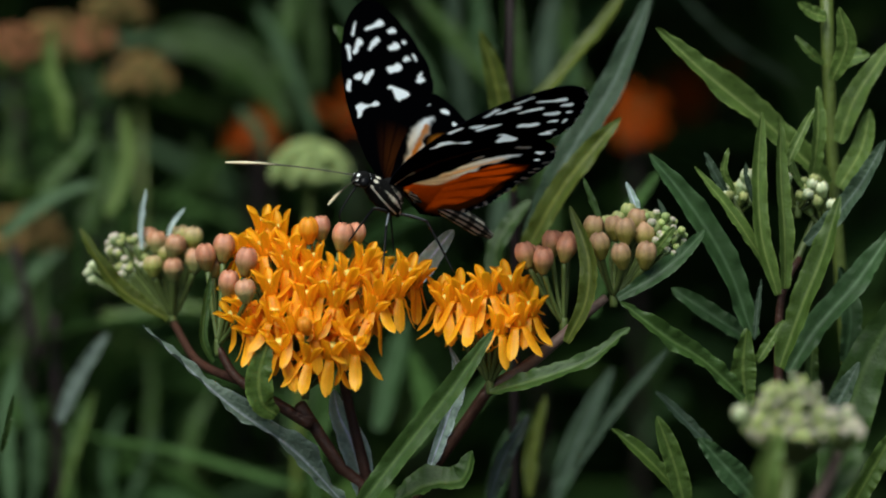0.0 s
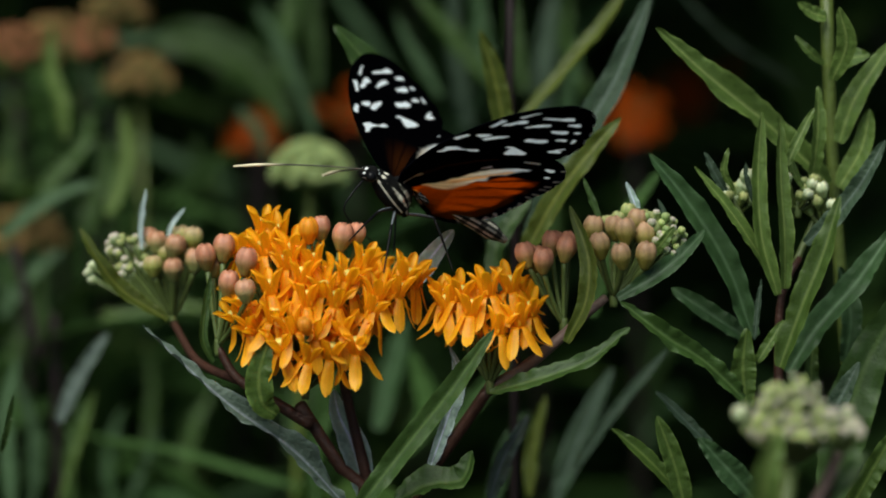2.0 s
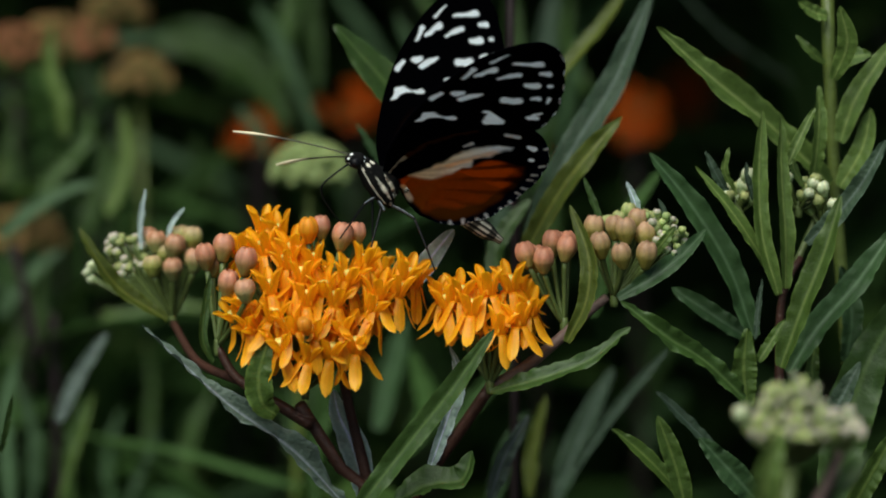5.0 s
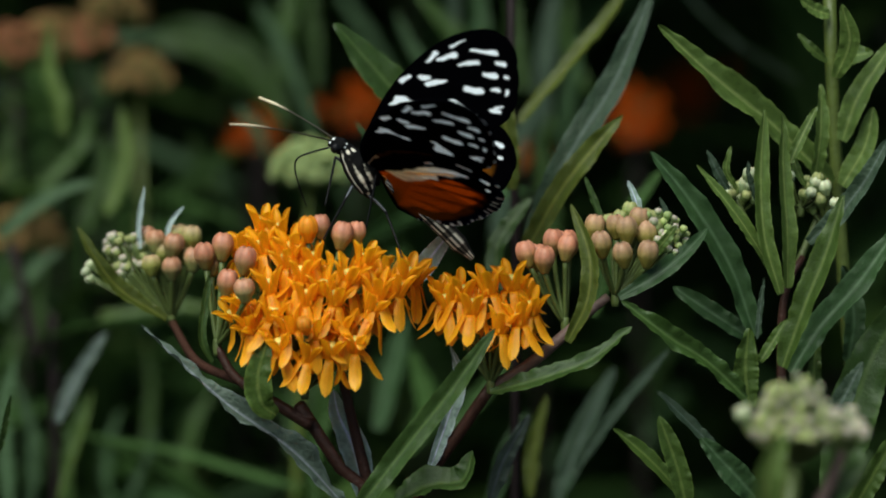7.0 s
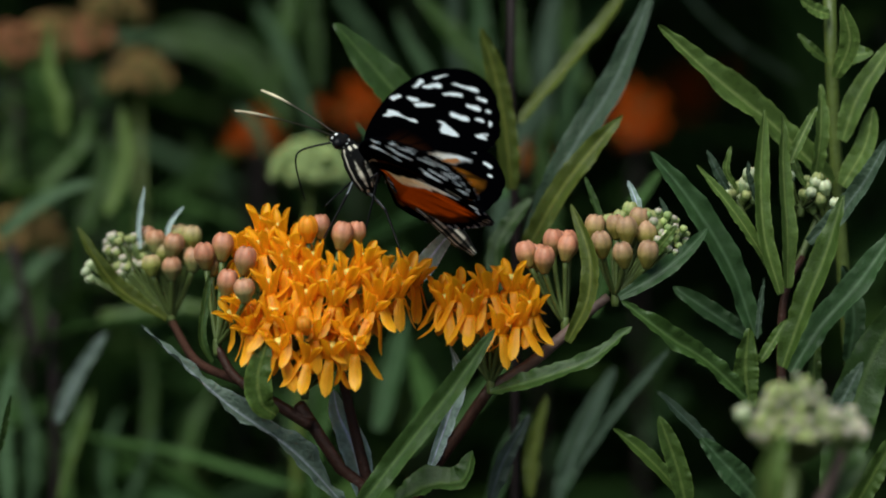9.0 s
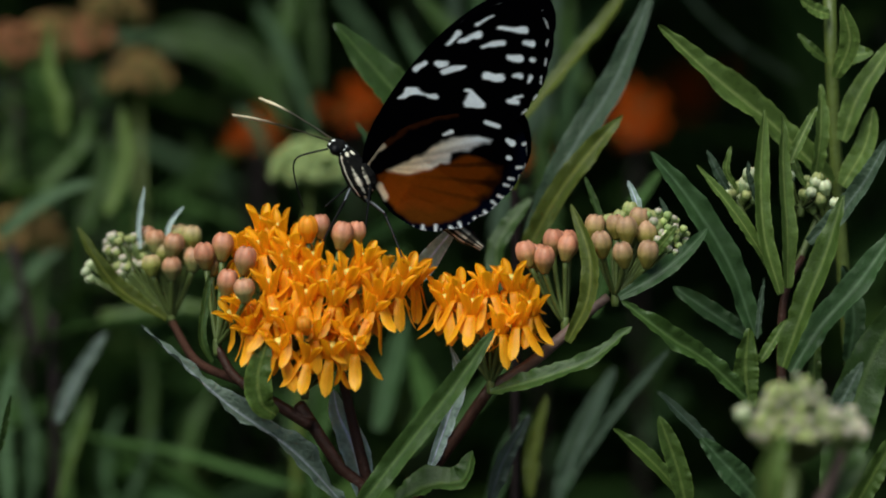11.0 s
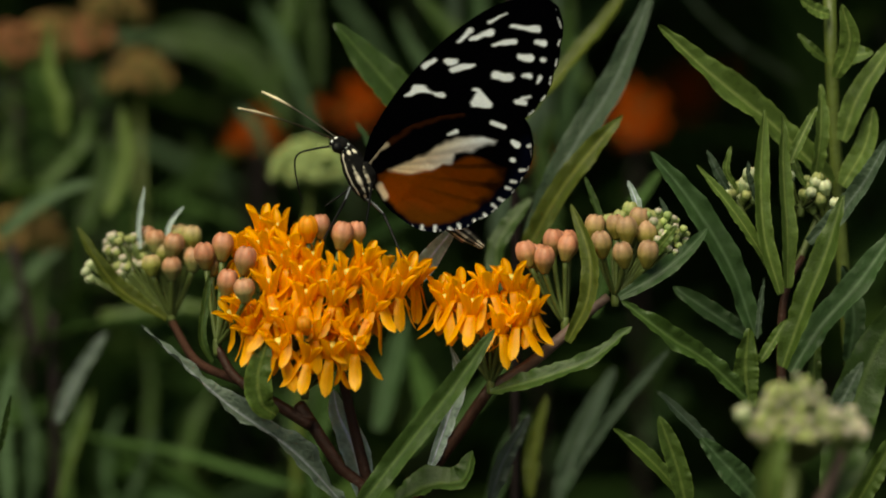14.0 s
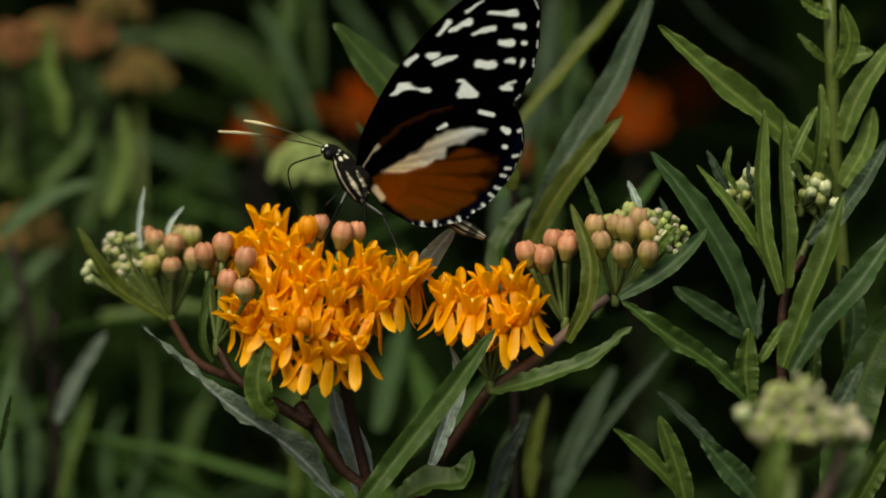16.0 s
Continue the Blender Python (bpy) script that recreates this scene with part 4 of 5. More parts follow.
# ---- the butterfly; its own space: x towards the tail, z up, the wing hinges at the origin, in mm ----
FORE_LEAD = [(-5.4, -0.3), (-7.6, 5.7), (-8.2, 14.1), (-7.7, 22.5), (-6.0, 31.1), (-2.9, 39.6), (0.9, 45.3), (4.9, 48.7), (8.7, 48.8)]
FORE_TRAIL = [(-4.2, -0.4), (-0.7, 5.6), (3.5, 12.1), (9.0, 18.8), (14.7, 24.1), (17.0, 30.1), (16.5, 35.4), (14.5, 41.1), (11.7, 46.3), (8.7, 48.8)]
HIND_LEAD = [(-4.6, 0.8), (-3.8, 8.1), (-0.7, 14.3), (4.2, 19.6), (9.8, 23.9), (14.4, 26.1), (17.7, 25.5), (20.6, 22.9)]
HIND_TRAIL = [(-3.1, -0.5), (0.7, -3.3), (5.5, -4.0), (12.0, -3.5), (17.4, 0.0), (20.5, 4.4), (22.4, 9.8), (22.9, 15.4), (22.4, 19.5), (20.6, 22.9)]
# white marks as tapered strokes: place and half-width at either end
TIP_SPOTS = [(-1.0, 38.8, 0.34, 1.0, 42.3, 0.23), (-3.8, 31.9, 0.29, -3.0, 35.1, 0.69), (-1.9, 33.6, 0.34, 0.5, 37.3, 0.8), (2.4, 35.5, 0.34, 5.5, 38.4, 0.69),
    (3.2, 40.7, 0.34, 7.9, 43.3, 0.69), (9.1, 40.9, 0.34, 10.5, 41.7, 0.69), (8.0, 36.6, 0.46, 10.1, 37.5, 0.86), (12.2, 38.8, 0.52, 12.5, 38.9, 0.52),
    (-6.6, 23.7, 0.57, -5.6, 26.1, 0.52), (-3.4, 27.2, 0.69, -2.1, 28.3, 0.69), (-1.5, 26.5, 0.69, 1.5, 29.7, 0.46), (6.2, 30.5, 0.8, 8.9, 31.9, 0.92),
    (10.9, 33.8, 0.34, 12.0, 34.6, 0.57), (13.9, 34.5, 0.29, 13.8, 35.6, 0.46)]
INNER_SPOTS = [(-6.4, 16.5, 0.23, -5.2, 18.6, 0.8), (-5.3, 18.8, 0.92, -4.0, 19.8, 0.8), (-4.0, 19.8, 0.8, -2.2, 20.0, 0.23), (-2.2, 20.0, 0.23, -0.2, 21.0, 0.69),
    (4.2, 25.8, 0.34, 5.4, 26.1, 0.46), (5.9, 25.7, 0.69, 5.9, 23.5, 0.8), (6.2, 25.6, 0.57, 8.7, 25.0, 0.57), (6.0, 23.3, 0.69, 8.9, 24.8, 0.46),
    (12.8, 28.7, 0.57, 14.3, 29.4, 0.57), (13.2, 29.6, 0.34, 14.5, 31.1, 0.34),
    (6.2, 24.6, 0.8, 7.4, 24.8, 0.7)]
APEX_SPOTS = [(5.3, 15.1, 0.23, 6.3, 16.6, 0.46), (11.2, 22.3, 0.46, 13.7, 23.0, 0.46), (16.8, 21.5, 0.46, 17.9, 21.5, 0.69), (18.8, 18.4, 0.46, 19.1, 18.5, 0.46)]
MARGIN_DASHES = [(19.9, 22.6, 0.42, 20.4, 23.4, 0.34), (21.4, 17.6, 0.42, 22.1, 18.2, 0.34), (21.2, 14.7, 0.42, 22.0, 15.1, 0.34), (21.1, 13.0, 0.42, 21.9, 13.3, 0.34),
    (21.2, 10.3, 0.42, 22.2, 10.4, 0.34), (20.8, 8.5, 0.42, 21.7, 8.4, 0.34), (20.6, 6.0, 0.42, 21.5, 5.8, 0.34), (19.6, 3.9, 0.42, 20.4, 3.5, 0.34),
    (17.5, 1.5, 0.42, 18.2, 1.0, 0.34), (16.4, -0.1, 0.42, 17.1, -0.8, 0.34), (13.8, -1.4, 0.42, 14.3, -2.2, 0.34), (11.6, -2.8, 0.42, 12.0, -3.7, 0.34)]
ROOT_PATCH = [(-0.0, -1.8, 0.8, 2.0, -2.5, 0.69)]
LEAD_CREAM = [(-4.4, -0.2, 0.46, -4.9, 1.6, 0.69), (-4.9, 1.6, 0.69, -4.5, 4.2, 0.57), (-4.5, 4.2, 0.57, -3.8, 6.3, 0.46)]
LEAD_BROWN = [(-3.8, 6.3, 0.46, -1.7, 11.9, 0.46), (-1.7, 11.9, 0.46, 1.9, 17.2, 0.46), (1.9, 17.2, 0.46, 5.5, 20.2, 0.34)]
HIND_BAR = [(-0.6, 1.9), (1.3, 5.1), (3.2, 8.3), (4.4, 10.1), (4.8, 11.8), (5.6, 13.7), (6.9, 15.6), (9.1, 17.6), (11.6, 18.9), (14.1, 19.9), (14.0, 19.0), (12.5, 17.5), (11.8, 16.0), (10.4, 14.2), (8.7, 12.6), (9.3, 10.8), (7.9, 9.3), (7.1, 7.4), (5.2, 6.0), (2.7, 3.5)]
HIND_ORANGE = [(-1.7, 0.1), (-0.6, 1.9), (9.6, 11.0), (11.6, 14.5), (16.3, 15.5), (18.9, 16.1), (20.1, 12.7), (19.4, 8.1), (17.8, 4.0), (15.7, 0.8), (12.1, -2.2), (9.3, -3.2), (4.4, -2.9), (0.5, -2.6)]
BLACK, WHITE, CREAM = np.array((0.003, 0.003, 0.005)), np.array((0.92, 0.97, 1.0)), np.array((0.82, 0.70, 0.50))
ORANGE, BROWN = np.array((0.39, 0.108, 0.007)), np.array((0.20, 0.058, 0.014))


def spot_mask(p, q, spots, soft=0.22, grow=1.0):
    """How far each point lies inside one of the tapered strokes, 0 to 1."""
    m = np.zeros_like(p)
    for a, b, r0, c, d, r1 in spots:
        dx, dy = c - a, d - b
        k = np.clip(((p - a) * dx + (q - b) * dy) / (dx * dx + dy * dy + 1e-9), 0, 1)
        dist = np.hypot(p - a - k * dx, q - b - k * dy)
        m = np.maximum(m, np.clip(((r0 + (r1 - r0) * k) * grow - dist) / soft + 0.5, 0, 1))
    return m


def field_mask(p, q, corners, soft=0.4):
    """How far each point lies inside the closed outline, 0 to 1."""
    inside, near = np.zeros(len(p), dtype=bool), np.full(len(p), 1e9)
    for (a, b), (c, d) in zip(corners, corners[1:] + corners[:1]):
        dx, dy = c - a, d - b
        k = np.clip(((p - a) * dx + (q - b) * dy) / (dx * dx + dy * dy + 1e-9), 0, 1)
        near = np.minimum(near, np.hypot(p - a - k * dx, q - b - k * dy))
        inside ^= ((b > q) != (d > q)) & (p < (q - b) / (d - b + 1e-12) * dx + a)
    return np.clip(np.where(inside, near, -near) / soft + 0.5, 0, 1)


def mix(base, color, m):
    return base * (1 - m[:, None]) + color * m[:, None]


def wing_mesh(name, lead, trail, fore, side):
    """A thin wing between its leading and trailing edges, with scalloped margin, raised veins and its pattern of scales."""
    rows, cols = 150, 84
    a = np.array([(v.x, v.y) for v in curve([(x, y, 0) for x, y in lead], rows)])
    b = np.array([(v.x, v.y) for v in curve([(x, y, 0) for x, y in trail], rows)])
    t = np.linspace(0, 1, cols + 1)
    s = np.linspace(0, 1, rows + 1)
    scallop = 0.35 * np.maximum(0, np.sin(s * (46 if not fore else 60))) * np.clip((s - (0.32 if not fore else 0.5)) * 8, 0, 1) * np.clip((1 - s) * 10, 0, 1)
    mid = (a + b) / 2
    out = (b - mid) / (np.linalg.norm(b - mid, axis=1)[:, None] + 1e-6)
    b = b - out * scallop[:, None]
    pts = a[:, None, :] * (1 - t[None, :, None]) + b[:, None, :] * t[None, :, None]
    flat = pts.reshape(-1, 2)
    p, q = flat[:, 0], flat[:, 1]
    wob = np.array([noise.noise(Vector((x * 0.55, y * 0.55, 1.7))) for x, y in flat])
    wp, wq = p + wob * 0.3, q - wob * 0.3
    edge_pts = b[int(rows * (0.30 if not fore else 0.42)):]
    edge = np.min(np.hypot(p[:, None] - edge_pts[None, ::2, 0], q[:, None] - edge_pts[None, ::2, 1]), axis=1)
    ang = np.arctan2(q + 1.0, p + 6.0)
    far = np.hypot(q + 1.0, p + 6.0)
    ss, tt = np.repeat(s, cols + 1), np.tile(t, rows + 1)
    black = np.repeat(BLACK[None, :], len(p), 0)
    ray = np.clip((np.sin(ang * 42 + 0.6 + 0.5 * wob) - 0.5) * 4, 0, 1)
    if fore:
        white = np.maximum(spot_mask(wp, wq, TIP_SPOTS, grow=1.02), spot_mask(wp, wq, INNER_SPOTS, grow=1.0))
        dash = (np.sin(ss * 95) > 0.35) * (edge < 0.42) * (ss > 0.6) * 0.9
        under = mix(mix(black, WHITE, white), WHITE, dash.astype(float))
        base = np.clip(1.25 - np.hypot(p - 1, q - 6) / 9, 0, 1) * np.clip((tt - 0.4) * 3, 0, 1)
        upper = mix(mix(black, BROWN * 0.8, base * (1 - 0.5 * ray)), WHITE, white)
    else:
        orange = field_mask(wp, wq, HIND_ORANGE, 0.9)
        tip = np.clip((p + q * 0.45 - 21.0 + 2.5 * wob + 1.5 * np.sin(ang * 42)) / 4.0, 0, 1)
        bar = field_mask(wp, wq, HIND_BAR, 0.7) * (0.9 + 0.1 * np.cos(ang * 60))
        grade = np.clip((p - 3) / 8, 0, 1)[:, None]
        pale = CREAM[None, :] * (1 - grade) + WHITE[None, :] * 0.9 * grade
        under = mix(black, np.array((0.005, 0.008, 0.03)), np.clip(1.6 - edge / 2.2, 0, 1))
        under = mix(under, ORANGE, orange * (1 - 0.75 * tip))
        under = mix(under, np.array((0.5, 0.17, 0.025)), orange * np.clip((edge < 5.5) * 1.0, 0, 1) * np.clip((6 - q) / 6, 0, 1) * 0.35)
        under = mix(under, BLACK, orange * ray * np.clip((far - 12) / 8, 0, 1) * np.clip((q + 1) / 12, 0, 1) * 0.4)
        under = mix(under, BROWN, spot_mask(wp, wq, LEAD_BROWN, 0.7) * 0.6)
        under = mix(under, CREAM, spot_mask(wp, wq, LEAD_CREAM, 0.4))
        under = under * (1 - bar[:, None]) + pale * bar[:, None]
        under = mix(under, CREAM, spot_mask(wp, wq, ROOT_PATCH, 0.6))
        marks = spot_mask(p, q, APEX_SPOTS, grow=1.1)
        under = mix(under, WHITE, np.maximum(marks, spot_mask(p, q, MARGIN_DASHES, 0.25, 0.92)))
        rim = (edge < 0.3) * (np.sin(ss * 104 + 2.2) > 0.5) * (ss > 0.3)
        under = mix(under, WHITE * 0.9, rim * 0.7)
        gap = spot_mask(wp, wq, [(3.5, 6.5, 0.5, 11.5, 16.6, 0.7)], 0.6)
        wide = orange * np.clip((edge - 3.4) / 0.8, 0, 1)
        upper = mix(black, np.array((0.72, 0.29, 0.025)), wide * (1 - 0.6 * tip))
        upper = mix(upper, BLACK, wide * ray * np.clip((far - 8) / 8, 0, 1) * 0.6)
        upper = upper * (1 - bar[:, None]) + pale * bar[:, None]
        upper = mix(upper, np.array((0.72, 0.29, 0.025)), gap * bar)
        upper = mix(upper, WHITE, marks)
    vein = np.clip((np.cos(ang * 42 - 0.6) - 0.93) * 14, 0, 1)
    relief = 0.06 * vein + 0.5 * np.sin(np.clip(far / 45, 0, 1) * math.pi) * (0.35 if fore else 0.25)
    if not fore:  # the inner fold lies round the abdomen
        relief = relief * 0.6 + side * 3.6 * np.clip((8 - q) / 12, 0, 1) * np.clip(p / 5, 0, 1)
    n1 = len(p)
    th = 0.06
    verts = [(x / 1000, (z - th) / 1000, y / 1000) for x, y, z in zip(p, q, relief)] + [(x / 1000, (z + th) / 1000, y / 1000) for x, y, z in zip(p, q, relief)]
    g = grid_faces(rows + 1, cols + 1)
    faces = g + [tuple(n1 + i for i in f[::-1]) for f in g]
    rim_ids = [i * (cols + 1) + cols for i in range(rows + 1)]
    faces += [(i, j, j + n1, i + n1) for i, j in zip(rim_ids, rim_ids[1:])]
    me = bpy.data.meshes.new(name)
    me.from_pydata(verts, [], faces)
    me.materials.append(WING)
    me.polygons.foreach_set("use_smooth", [True] * len(faces))
    layer = me.color_attributes.new("tone", "FLOAT_COLOR", "POINT")
    c4 = np.ones((2 * n1, 4), dtype=np.float32)
    c4[:n1, :3], c4[n1:, :3] = (under, upper) if side < 0 else (upper, under)
    layer.data.foreach_set("color", c4.ravel())
    return me


def lathe(name, axis, radii, mat, parent, tone, rows=40, cols=28, label="", squash=1.0):
    """A round body part along a curve, with a tone for each place (s along it, angle round it)."""
    line = curve([Vector(a) / 1000 for a in axis], rows)
    verts, tones = [], []
    for i, c in enumerate(line):
        s = i / rows
        d = (line[min(i + 1, rows)] - line[max(i - 1, 0)]).normalized()
        side = Vector((0, 1, 0))
        top = d.cross(side).normalized() * -1
        if top.z < 0:
            top = -top
        x = s * (len(radii) - 1)
        k = min(int(x), len(radii) - 2)
        f = x - k
        f = f * f * (3 - 2 * f)
        r = (radii[k] * (1 - f) + radii[k + 1] * f) / 1000
        for j in range(cols):
            a = 2 * math.pi * j / cols
            verts.append(c + side * math.sin(a) * r * squash + top * math.cos(a) * r)
            tones.append(tone(s, a))
    faces = grid_faces(rows + 1, cols, 0, True) + [tuple(range(cols))[::-1], tuple(rows * cols + j for j in range(cols))]
    return mesh_object(name, verts, faces, mat, parent, tones, label)


def streak_tone(lines, dash=0.0, wide=0.16):
    def tone(s, a):
        k = 0.0
        for b in lines:
            d = abs((a - b + math.pi) % (2 * math.pi) - math.pi)
            k = max(k, 1 - d / wide)
        if dash and math.sin(s * dash) < -0.2:
            k *= 0.15
        k = min(1, max(0, k * 2.5))
        return tuple(0.005 + (c - 0.005) * k for c in (0.62, 0.58, 0.46))
    return tone


def pale_on_black(k, pale=(0.68, 0.64, 0.52)):
    k = min(1, max(0, k))
    return tuple(0.005 + (c - 0.005) * k for c in pale)


def thorax_tone(s, a):
    """A narrow stripe below, a broad patch along the side, a broken one under the wings, and white dots at the collar."""
    a = abs((a + math.pi) % (2 * math.pi) - math.pi)
    k = (0.09 - abs(a - 2.15)) * 14 * (0.12 < s < 0.86)
    wide = 0.05 + 0.17 * max(0, 1 - abs(s - 0.6) / 0.28)
    k = max(k, (wide - abs(a - 1.45 + 0.25 * (s - 0.5))) * 14 * (0.18 < s < 0.84) * (0.4 + 0.6 * (math.sin(s * 60) > -0.6)))
    k = max(k, (0.1 - abs(a - 0.8)) * 12 * (0.45 < s < 0.88) * (math.sin(s * 40) > -0.3))
    for ds, da, r in ((0.08, 1.3, 0.05), (0.1, 0.65, 0.05), (0.93, 1.5, 0.06), (0.09, 2.1, 0.04)):
        k = max(k, (1 - math.hypot((s - ds), (a - da) * 0.24) / r) * 4)
    return pale_on_black(k)


def head_tone(s, a):
    a = abs((a + math.pi) % (2 * math.pi) - math.pi)
    k = 0.0
    for ds, da in ((0.25, 0.5), (0.3, 1.9), (0.85, 0.5), (0.88, 1.2), (0.85, 2.0), (0.12, 1.1)):
        k = max(k, (1 - math.hypot((s - ds) * 1.1, (a - da) * 0.36) / 0.075) * 4)
    k = max(k, (0.12 - abs(a - 2.3)) * 12 * (s < 0.5))
    return pale_on_black(k, (0.8, 0.82, 0.8))


class Fly:
    """The butterfly's parts that move on it."""
    wings, antennae, legs = [], [], []


def butterfly():
    b = new("butterfly")
    tagged(b, "longwing butterfly, black wings spotted white, orange hindwings", "butterfly")
    Fly.trunk = [lathe("thorax", [(-10.2, 0, 0.5), (-8.0, 0, -0.8), (-5.2, 0, -2.6), (-2.6, 0, -4.4), (-0.6, 0, -6.0)], [1.5, 2.3, 2.7, 2.6, 2.0, 0.8], BODY, b,
                       thorax_tone, 64, 56, "black thorax with cream stripes and white dots")]
    Fly.trunk.append(lathe("thorax_rear", [(-6.5, 0, 0.2), (-4.5, 0, -0.6), (-2.6, 0, -1.8), (-0.8, 0, -3.4)], [0.8, 1.9, 2.1, 1.7, 0.8], BODY, b,
          streak_tone([1.7, -1.7], 13, 0.2), 36, 32))
    Fly.abdomen = lathe("abdomen", [(0, 0, 0), (7, 0, -0.4), (15, 0, -1.2), (23.6, 0, -2.8)], [1.0, 1.45, 1.6, 1.85, 1.9, 0.8], BODY, b,
                        streak_tone([0.9, 1.5, 2.1, 2.8, -0.9, -1.5, -2.1, -2.8], 34, 0.13), 60, 32, "black abdomen with pale lines")
    head = lathe("head", [(-13.5, 0, -0.5), (-12.5, 0, 0.0), (-11.0, 0, 0.3), (-9.6, 0, 0.3)], [0.7, 1.6, 1.75, 1.2], BODY, b, head_tone, 32, 40)
    Fly.trunk.append(head)
    for y in (-1.25, 1.25):
        bm = bmesh.new()
        bmesh.ops.create_uvsphere(bm, u_segments=16, v_segments=10, radius=0.00115)
        bmesh.ops.translate(bm, verts=bm.verts, vec=(-0.0117, y / 1000, -0.0002))
        me = bpy.data.meshes.new("eye")
        bm.to_mesh(me); bm.free()
        me.materials.append(CHITIN)
        me.polygons.foreach_set("use_smooth", [True] * len(me.polygons))
        new("eye", me).parent = head
    for side in (-1, 1):
        tag = "near" if side < 0 else "far"
        f = new("forewing", wing_mesh("forewing", FORE_LEAD, FORE_TRAIL, True, side))
        h = new("hindwing", wing_mesh("hindwing", HIND_LEAD, HIND_TRAIL, False, side))
        for w, lab in ((f, "black forewing with white spots"), (h, "orange hindwing with cream bar and black margin")):
            w.parent = b
            tagged(w, lab)
            Fly.wings.append((w, side, 0.0 if w is f else 0.35))
        # antenna: along -x from its root, with a pale club
        v, fc = tube([Vector((0, 0, 0)), Vector((-0.009, 0, 0.0004)), Vector((-0.019, 0, 0.0004)), Vector((-0.027, 0, -0.0002))], [0.00015, 0.00014, 0.00014, 0.00015, 0.00018, 0.00026, 0.00034, 0.0002], 8, 40)
        tones = []
        for i in range(41):
            k = min(1, max(0, (i - 24) / 8))
            tones += [tuple(c * (0.055 + 0.945 * k) for c in (0.62, 0.54, 0.36))] * 8
        an = mesh_object("antenna", v, fc, ANTENNA, None, tones, "black antenna with a cream club")
        an.parent = b
        Fly.antennae.append((an, side))
    v, fc = tube([Vector(q) / 1000 for q in ((0, 0, 0), (-2.4, 0, -2.4), (-4.4, 0, -5.0), (-4.0, 0, -7.2), (-1.4, 0, -10.2), (2, 0, -13.2))], [0.00022, 0.0002, 0.00017, 0.00013], 7, 40)
    Fly.proboscis = mesh_object("proboscis", v, fc, CHITIN, None, None, "black uncoiled proboscis")
    Fly.proboscis.parent = b
    for k in range(4):
        bones = []
        for name, ln, radii in (("femur", 5.5, [0.00034, 0.00036, 0.00026]), ("tibia", 12.0, [0.0003, 0.00026, 0.0002, 0.00016])):
            v, fc = tube([Vector((0, 0, 0)), Vector((0, 0.0001, ln / 2000)), Vector((0, 0, ln / 1000))], radii, 8, 12)
            # The pale row of vertices paints in the thin highlight along the femur.
            stripe = [(0.16, 0.18, 0.2) if name == "femur" and q % 8 == 1 and 16 < q < 92 else (0.006, 0.006, 0.008) for q in range(len(v))]
            ob = mesh_object(name, v, fc, ANTENNA if name == "femur" else CHITIN, None, stripe, "black femur with a pale line painted for its highlight" if name == "femur" else "")
            ob.parent = b
            bones.append(ob)
        Fly.legs.append(bones)
    return b


FLY = butterfly()


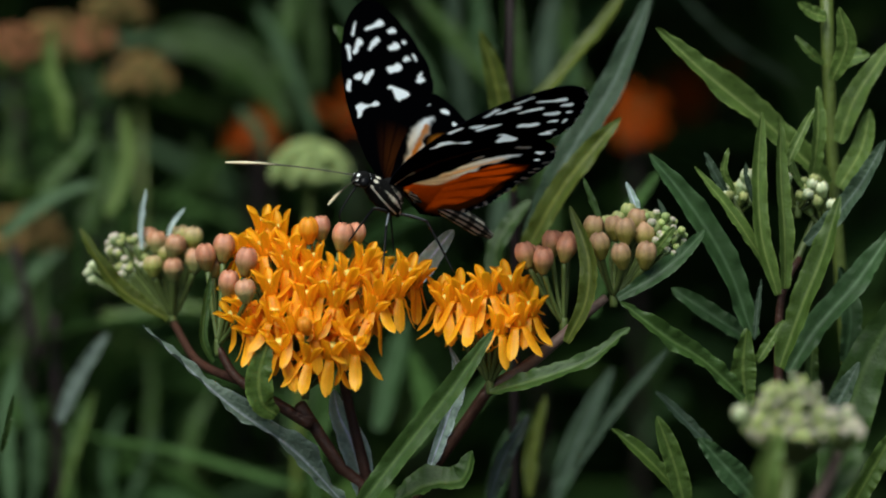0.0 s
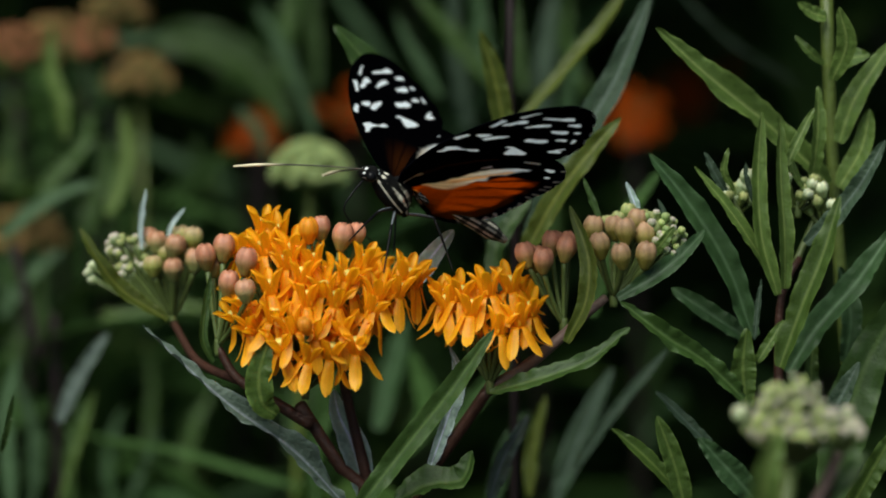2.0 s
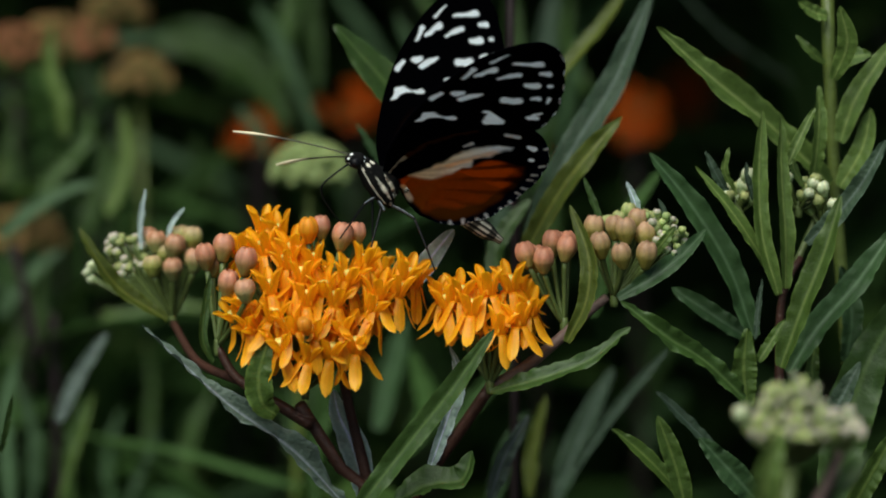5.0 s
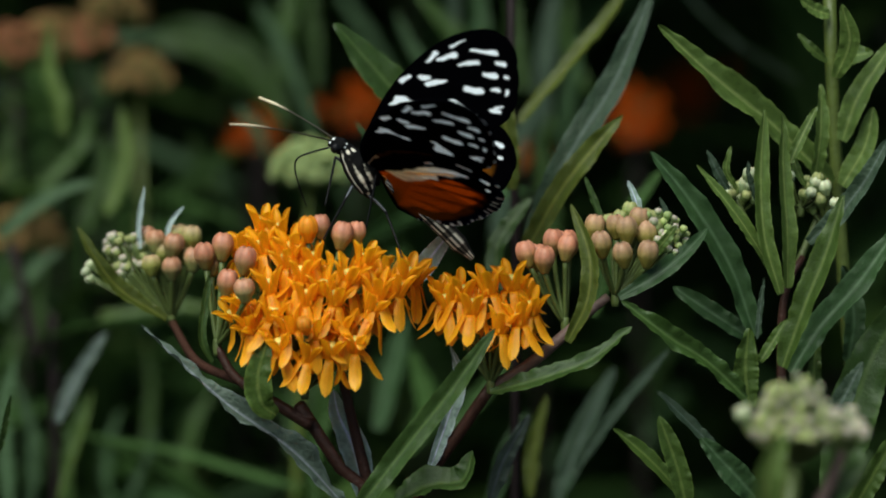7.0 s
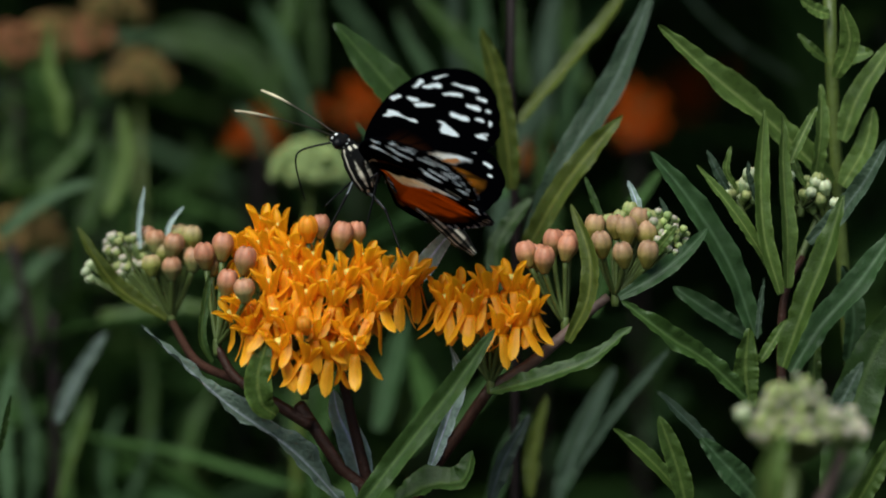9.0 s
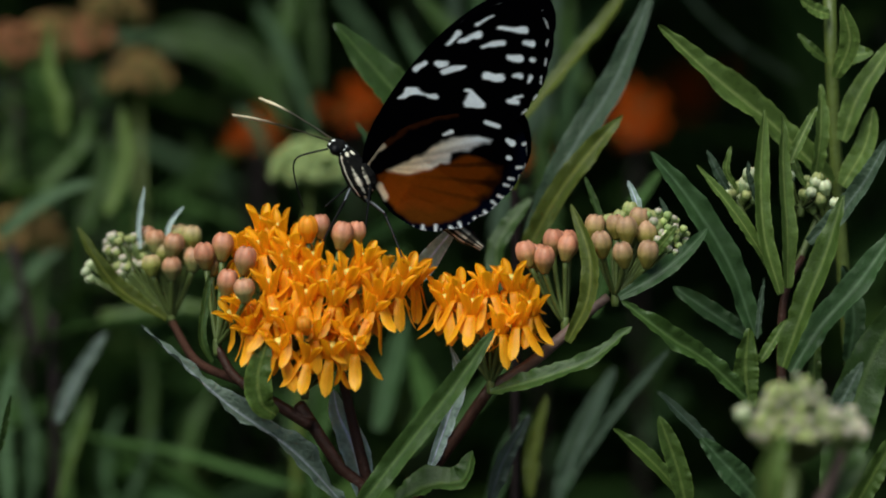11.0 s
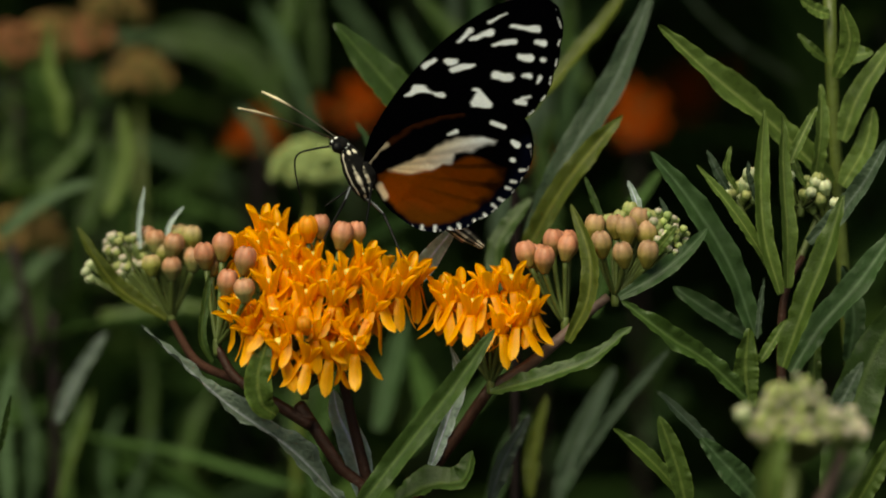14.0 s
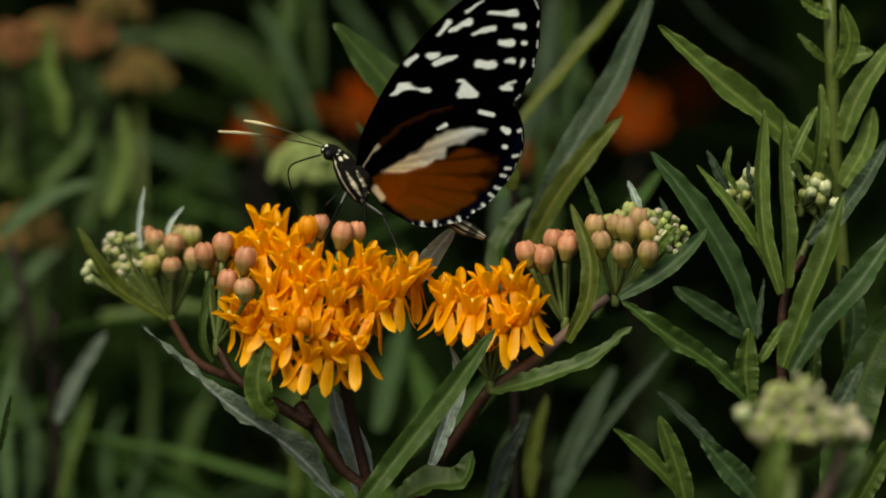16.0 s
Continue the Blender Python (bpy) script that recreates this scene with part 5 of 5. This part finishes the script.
def motions():
    body = [
        (0, pose(-0.0072, 0.0014, 0.7129, 7.5, 9.4, 35.2)), (0.2, pose(-0.0070, 0.0013, 0.7128, 7.1, 10.4, 34.1)), (0.5, pose(-0.0066, 0.0013, 0.7124, 6.2, 13.3, 30.3)),
        (0.8, pose(-0.0056, 0.0013, 0.7125, 6.3, 17.6, 31.9)), (1, pose(-0.0050, 0.0013, 0.7124, 5.1, 18.5, 29.8)), (1.2, pose(-0.0049, 0.0013, 0.7128, 5.3, 18.2, 30.1)),
        (1.5, pose(-0.0051, 0.0014, 0.7129, 5.5, 17.7, 30.3)), (1.8, pose(-0.0051, 0.0014, 0.7129, 5.6, 15.2, 30.1)), (2, pose(-0.0053, 0.0013, 0.7127, 5.5, 15.9, 29.9)),
        (2.5, pose(-0.0057, 0.0013, 0.7125, 4.4, 15.1, 25.0)), (3, pose(-0.0049, 0.0013, 0.7122, 4.4, 21.3, 26.9)), (3.5, pose(-0.0049, 0.0013, 0.7123, 4.7, 25.6, 26.6)),
        (4, pose(-0.0048, 0.0014, 0.7129, 4.2, 22.5, 25.5)), (4.2, pose(-0.0053, 0.0014, 0.7130, 4.6, 20.1, 25.3)),
        (6.3, pose(-0.0111, 0.0016, 0.7156, 9.5, 28.0, -3.6)), (6.5, pose(-0.0116, 0.0016, 0.7152, 8.8, 27.0, -4.3)), (7, pose(-0.0113, 0.0016, 0.7152, 9.9, 29.1, -1.2)),
        (7.5, pose(-0.0117, 0.0017, 0.7157, 10.5, 29.9, -0.1)), (8, pose(-0.0120, 0.0017, 0.7157, 10.6, 30.4, 0.1)), (8.5, pose(-0.0114, 0.0016, 0.7156, 10.0, 30.7, -0.7)),
        (9, pose(-0.0112, 0.0016, 0.7156, 10.2, 32.1, -0.2)), (9.2, pose(-0.0112, 0.0016, 0.7156, 10.2, 32.1, -0.2)), (11.5, pose(-0.0118, 0.0015, 0.7141, 8.3, 32.0, -3.7)),
        (12.5, pose(-0.0117, 0.0015, 0.7143, 8.1, 31.2, -4.2)), (13.1, pose(-0.0117, 0.0015, 0.7143, 8.1, 31.4, -4.2)), (13.5, pose(-0.0116, 0.0015, 0.7143, 8.4, 34.5, -3.6)),
        (14, pose(-0.0116, 0.0015, 0.7143, 8.4, 34.8, -3.5)), (14.5, pose(-0.0116, 0.0015, 0.7143, 8.4, 34.5, -3.5)), (15, pose(-0.0117, 0.0015, 0.7142, 8.4, 34.2, -3.5)),
        (15.5, pose(-0.0121, 0.0015, 0.7141, 8.4, 31.9, -3.4)), (16, pose(-0.0127, 0.0015, 0.7139, 8.5, 28.4, -3.3))]
    walk(FLY, body)
    # how far each wing stands from upright, in degrees: near side, far side
    opening = [(0, 52.7, 47.2), (0.2, 37.6, 34.6), (0.5, 22.7, 20.4), (0.8, 21.8, 21.9), (1.0, 26.7, 33.6), (1.2, 40.7, 47.5), (1.5, 57.8, 63.3), (1.8, 63.8, 67.6), (2.0, 58.2, 61.6),
               (2.5, 44.9, 45.3), (3.0, 22.0, 27.1), (3.5, 36.3, 36.2), (4.0, 58.2, 59.7), (4.2, 65.9, 63.7), (4.6, 60, 60), (5.2, 30, 30), (5.8, 55, 52), (6.3, 70.2, 62.9), (6.5, 61.2, 59.0), (7.0, 51.8, 56.3), (7.2, 55, 59),
               (7.5, 67.4, 70.5), (7.7, 72, 74), (8.0, 64.5, 67.4), (8.2, 65, 68), (8.5, 61.3, 65.2), (8.8, 65, 69), (9.0, 65.9, 71.2), (9.2, 66, 72), (9.8, 45, 48), (10.6, 16, 18), (11.3, 3.0, 3.0), (11.5, 2.2, 2.3),
               (12.5, -2.1, 4.0), (13.2, -2.1, 4.0), (14.5, -3.8, 6.0), (15.2, -4.5, 6.5), (16, -7.8, 9.6)]
    for wing, side, under in Fly.wings:
        rows = []
        for t, near, far in opening:
            a = near + under if side < 0 else -(far + under)
            rows.append((t, pose(0, side * (0.0011 + under * 0.0003), 0, a, 0, 0)))
        walk(wing, rows)
    walk(Fly.abdomen, [(t, pose(0.0005, 0, -0.0012, 0, a, y)) for t, a, y in ((0, 9.4, 0), (1, 3.6, 0), (1.8, 4.3, 0), (4.2, -2.7, 0), (6.3, 8, 0), (7.5, 5.5, 0), (9.1, 2, 0), (11.4, -7.4, 0), (12.5, -8.9, 0), (16, -9.5, 0))])
    # antennae: how far each points up and outward, far side and near side
    aim = [(0, -6.6, -42.1, -8.1, 44.5), (1.5, -16.9, -37.8, -5.4, 44), (2.5, -13, -36.7, -4.9, 41.8), (3.5, -15.9, -42.4, -7.2, 44.7), (4.2, -15.9, -36.9, -8.8, 43.8), (6.3, -9.3, -46.3, -10.4, 43),
           (7, -11, -47, -5, 42), (9.1, -11.8, -47.6, -3.5, 41.2), (12.5, -12.3, -44.3, -2.1, 44), (14.5, -12.3, -44.3, -2.1, 44), (15, -14.4, -44.2, -3.6, 43), (15.5, -16.3, -44, -4.9, 42.1), (16, -17.9, -43.9, -6, 41.4)]
    for an, side in Fly.antennae:
        walk(an, [(t, pose(-0.0126, side * 0.0007, 0.0008, 0, *((nu, no) if side < 0 else (fu, fo)))) for t, fu, fo, nu, no in aim])
    walk(Fly.proboscis, [(0, pose(-0.0125, 0, -0.0012, 0, -19)), (4.2, pose(-0.0125, 0, -0.0012, 0, -19)), (6.3, pose(-0.0130, 0, -0.0012)), (16, pose(-0.0130, 0, -0.0012))])
    # legs: hips on the body, feet on the flowers; the knee follows
    stance = [((-5.0, -1.4, -5.4), at(-19.2, 1.8, -17), at(-26.9, -2.8, -16)), ((-4.0, -1.2, -5.8), at(-12.4, -6.8, -16), at(-15.8, 3.6, -2)),
              ((-1.0, -1.2, -5.6), at(2.2, -4.5, -4), at(-7.9, -2.8, -8)), ((-7.6, 1.2, -3.4), at(-10.0, -0.5, 2), at(-24.0, 8.7, 0))]
    for (femur, tibia), (hip, early, late) in zip(Fly.legs, stance):
        upper, lower = [], []
        for t, m in body:
            k = min(1, max(0, (t - 4.2) / 2.1))
            foot = m.inverted() @ (early.lerp(late, k))
            h = Vector(hip) / 1000
            d = foot - h
            ln = min(max(d.length, 0.0068), 0.0172)
            dn = d.normalized()
            x = (0.0055 ** 2 - 0.012 ** 2 + ln ** 2) / (2 * ln)
            y = math.sqrt(max(0.0, 0.0055 ** 2 - x * x))
            bend = Vector((dn.x * 1.8, 0.4 * hip[1], 0.7))
            bend = (bend - dn * bend.dot(dn)).normalized()
            knee = h + dn * x + bend * y
            upper.append((t, Matrix.Translation(h) @ (knee - h).to_track_quat("Z", "Y").to_matrix().to_4x4()))
            lower.append((t, Matrix.Translation(knee) @ (foot - knee).to_track_quat("Z", "Y").to_matrix().to_4x4()))
        walk(femur, upper)
        walk(tibia, lower)


motions()
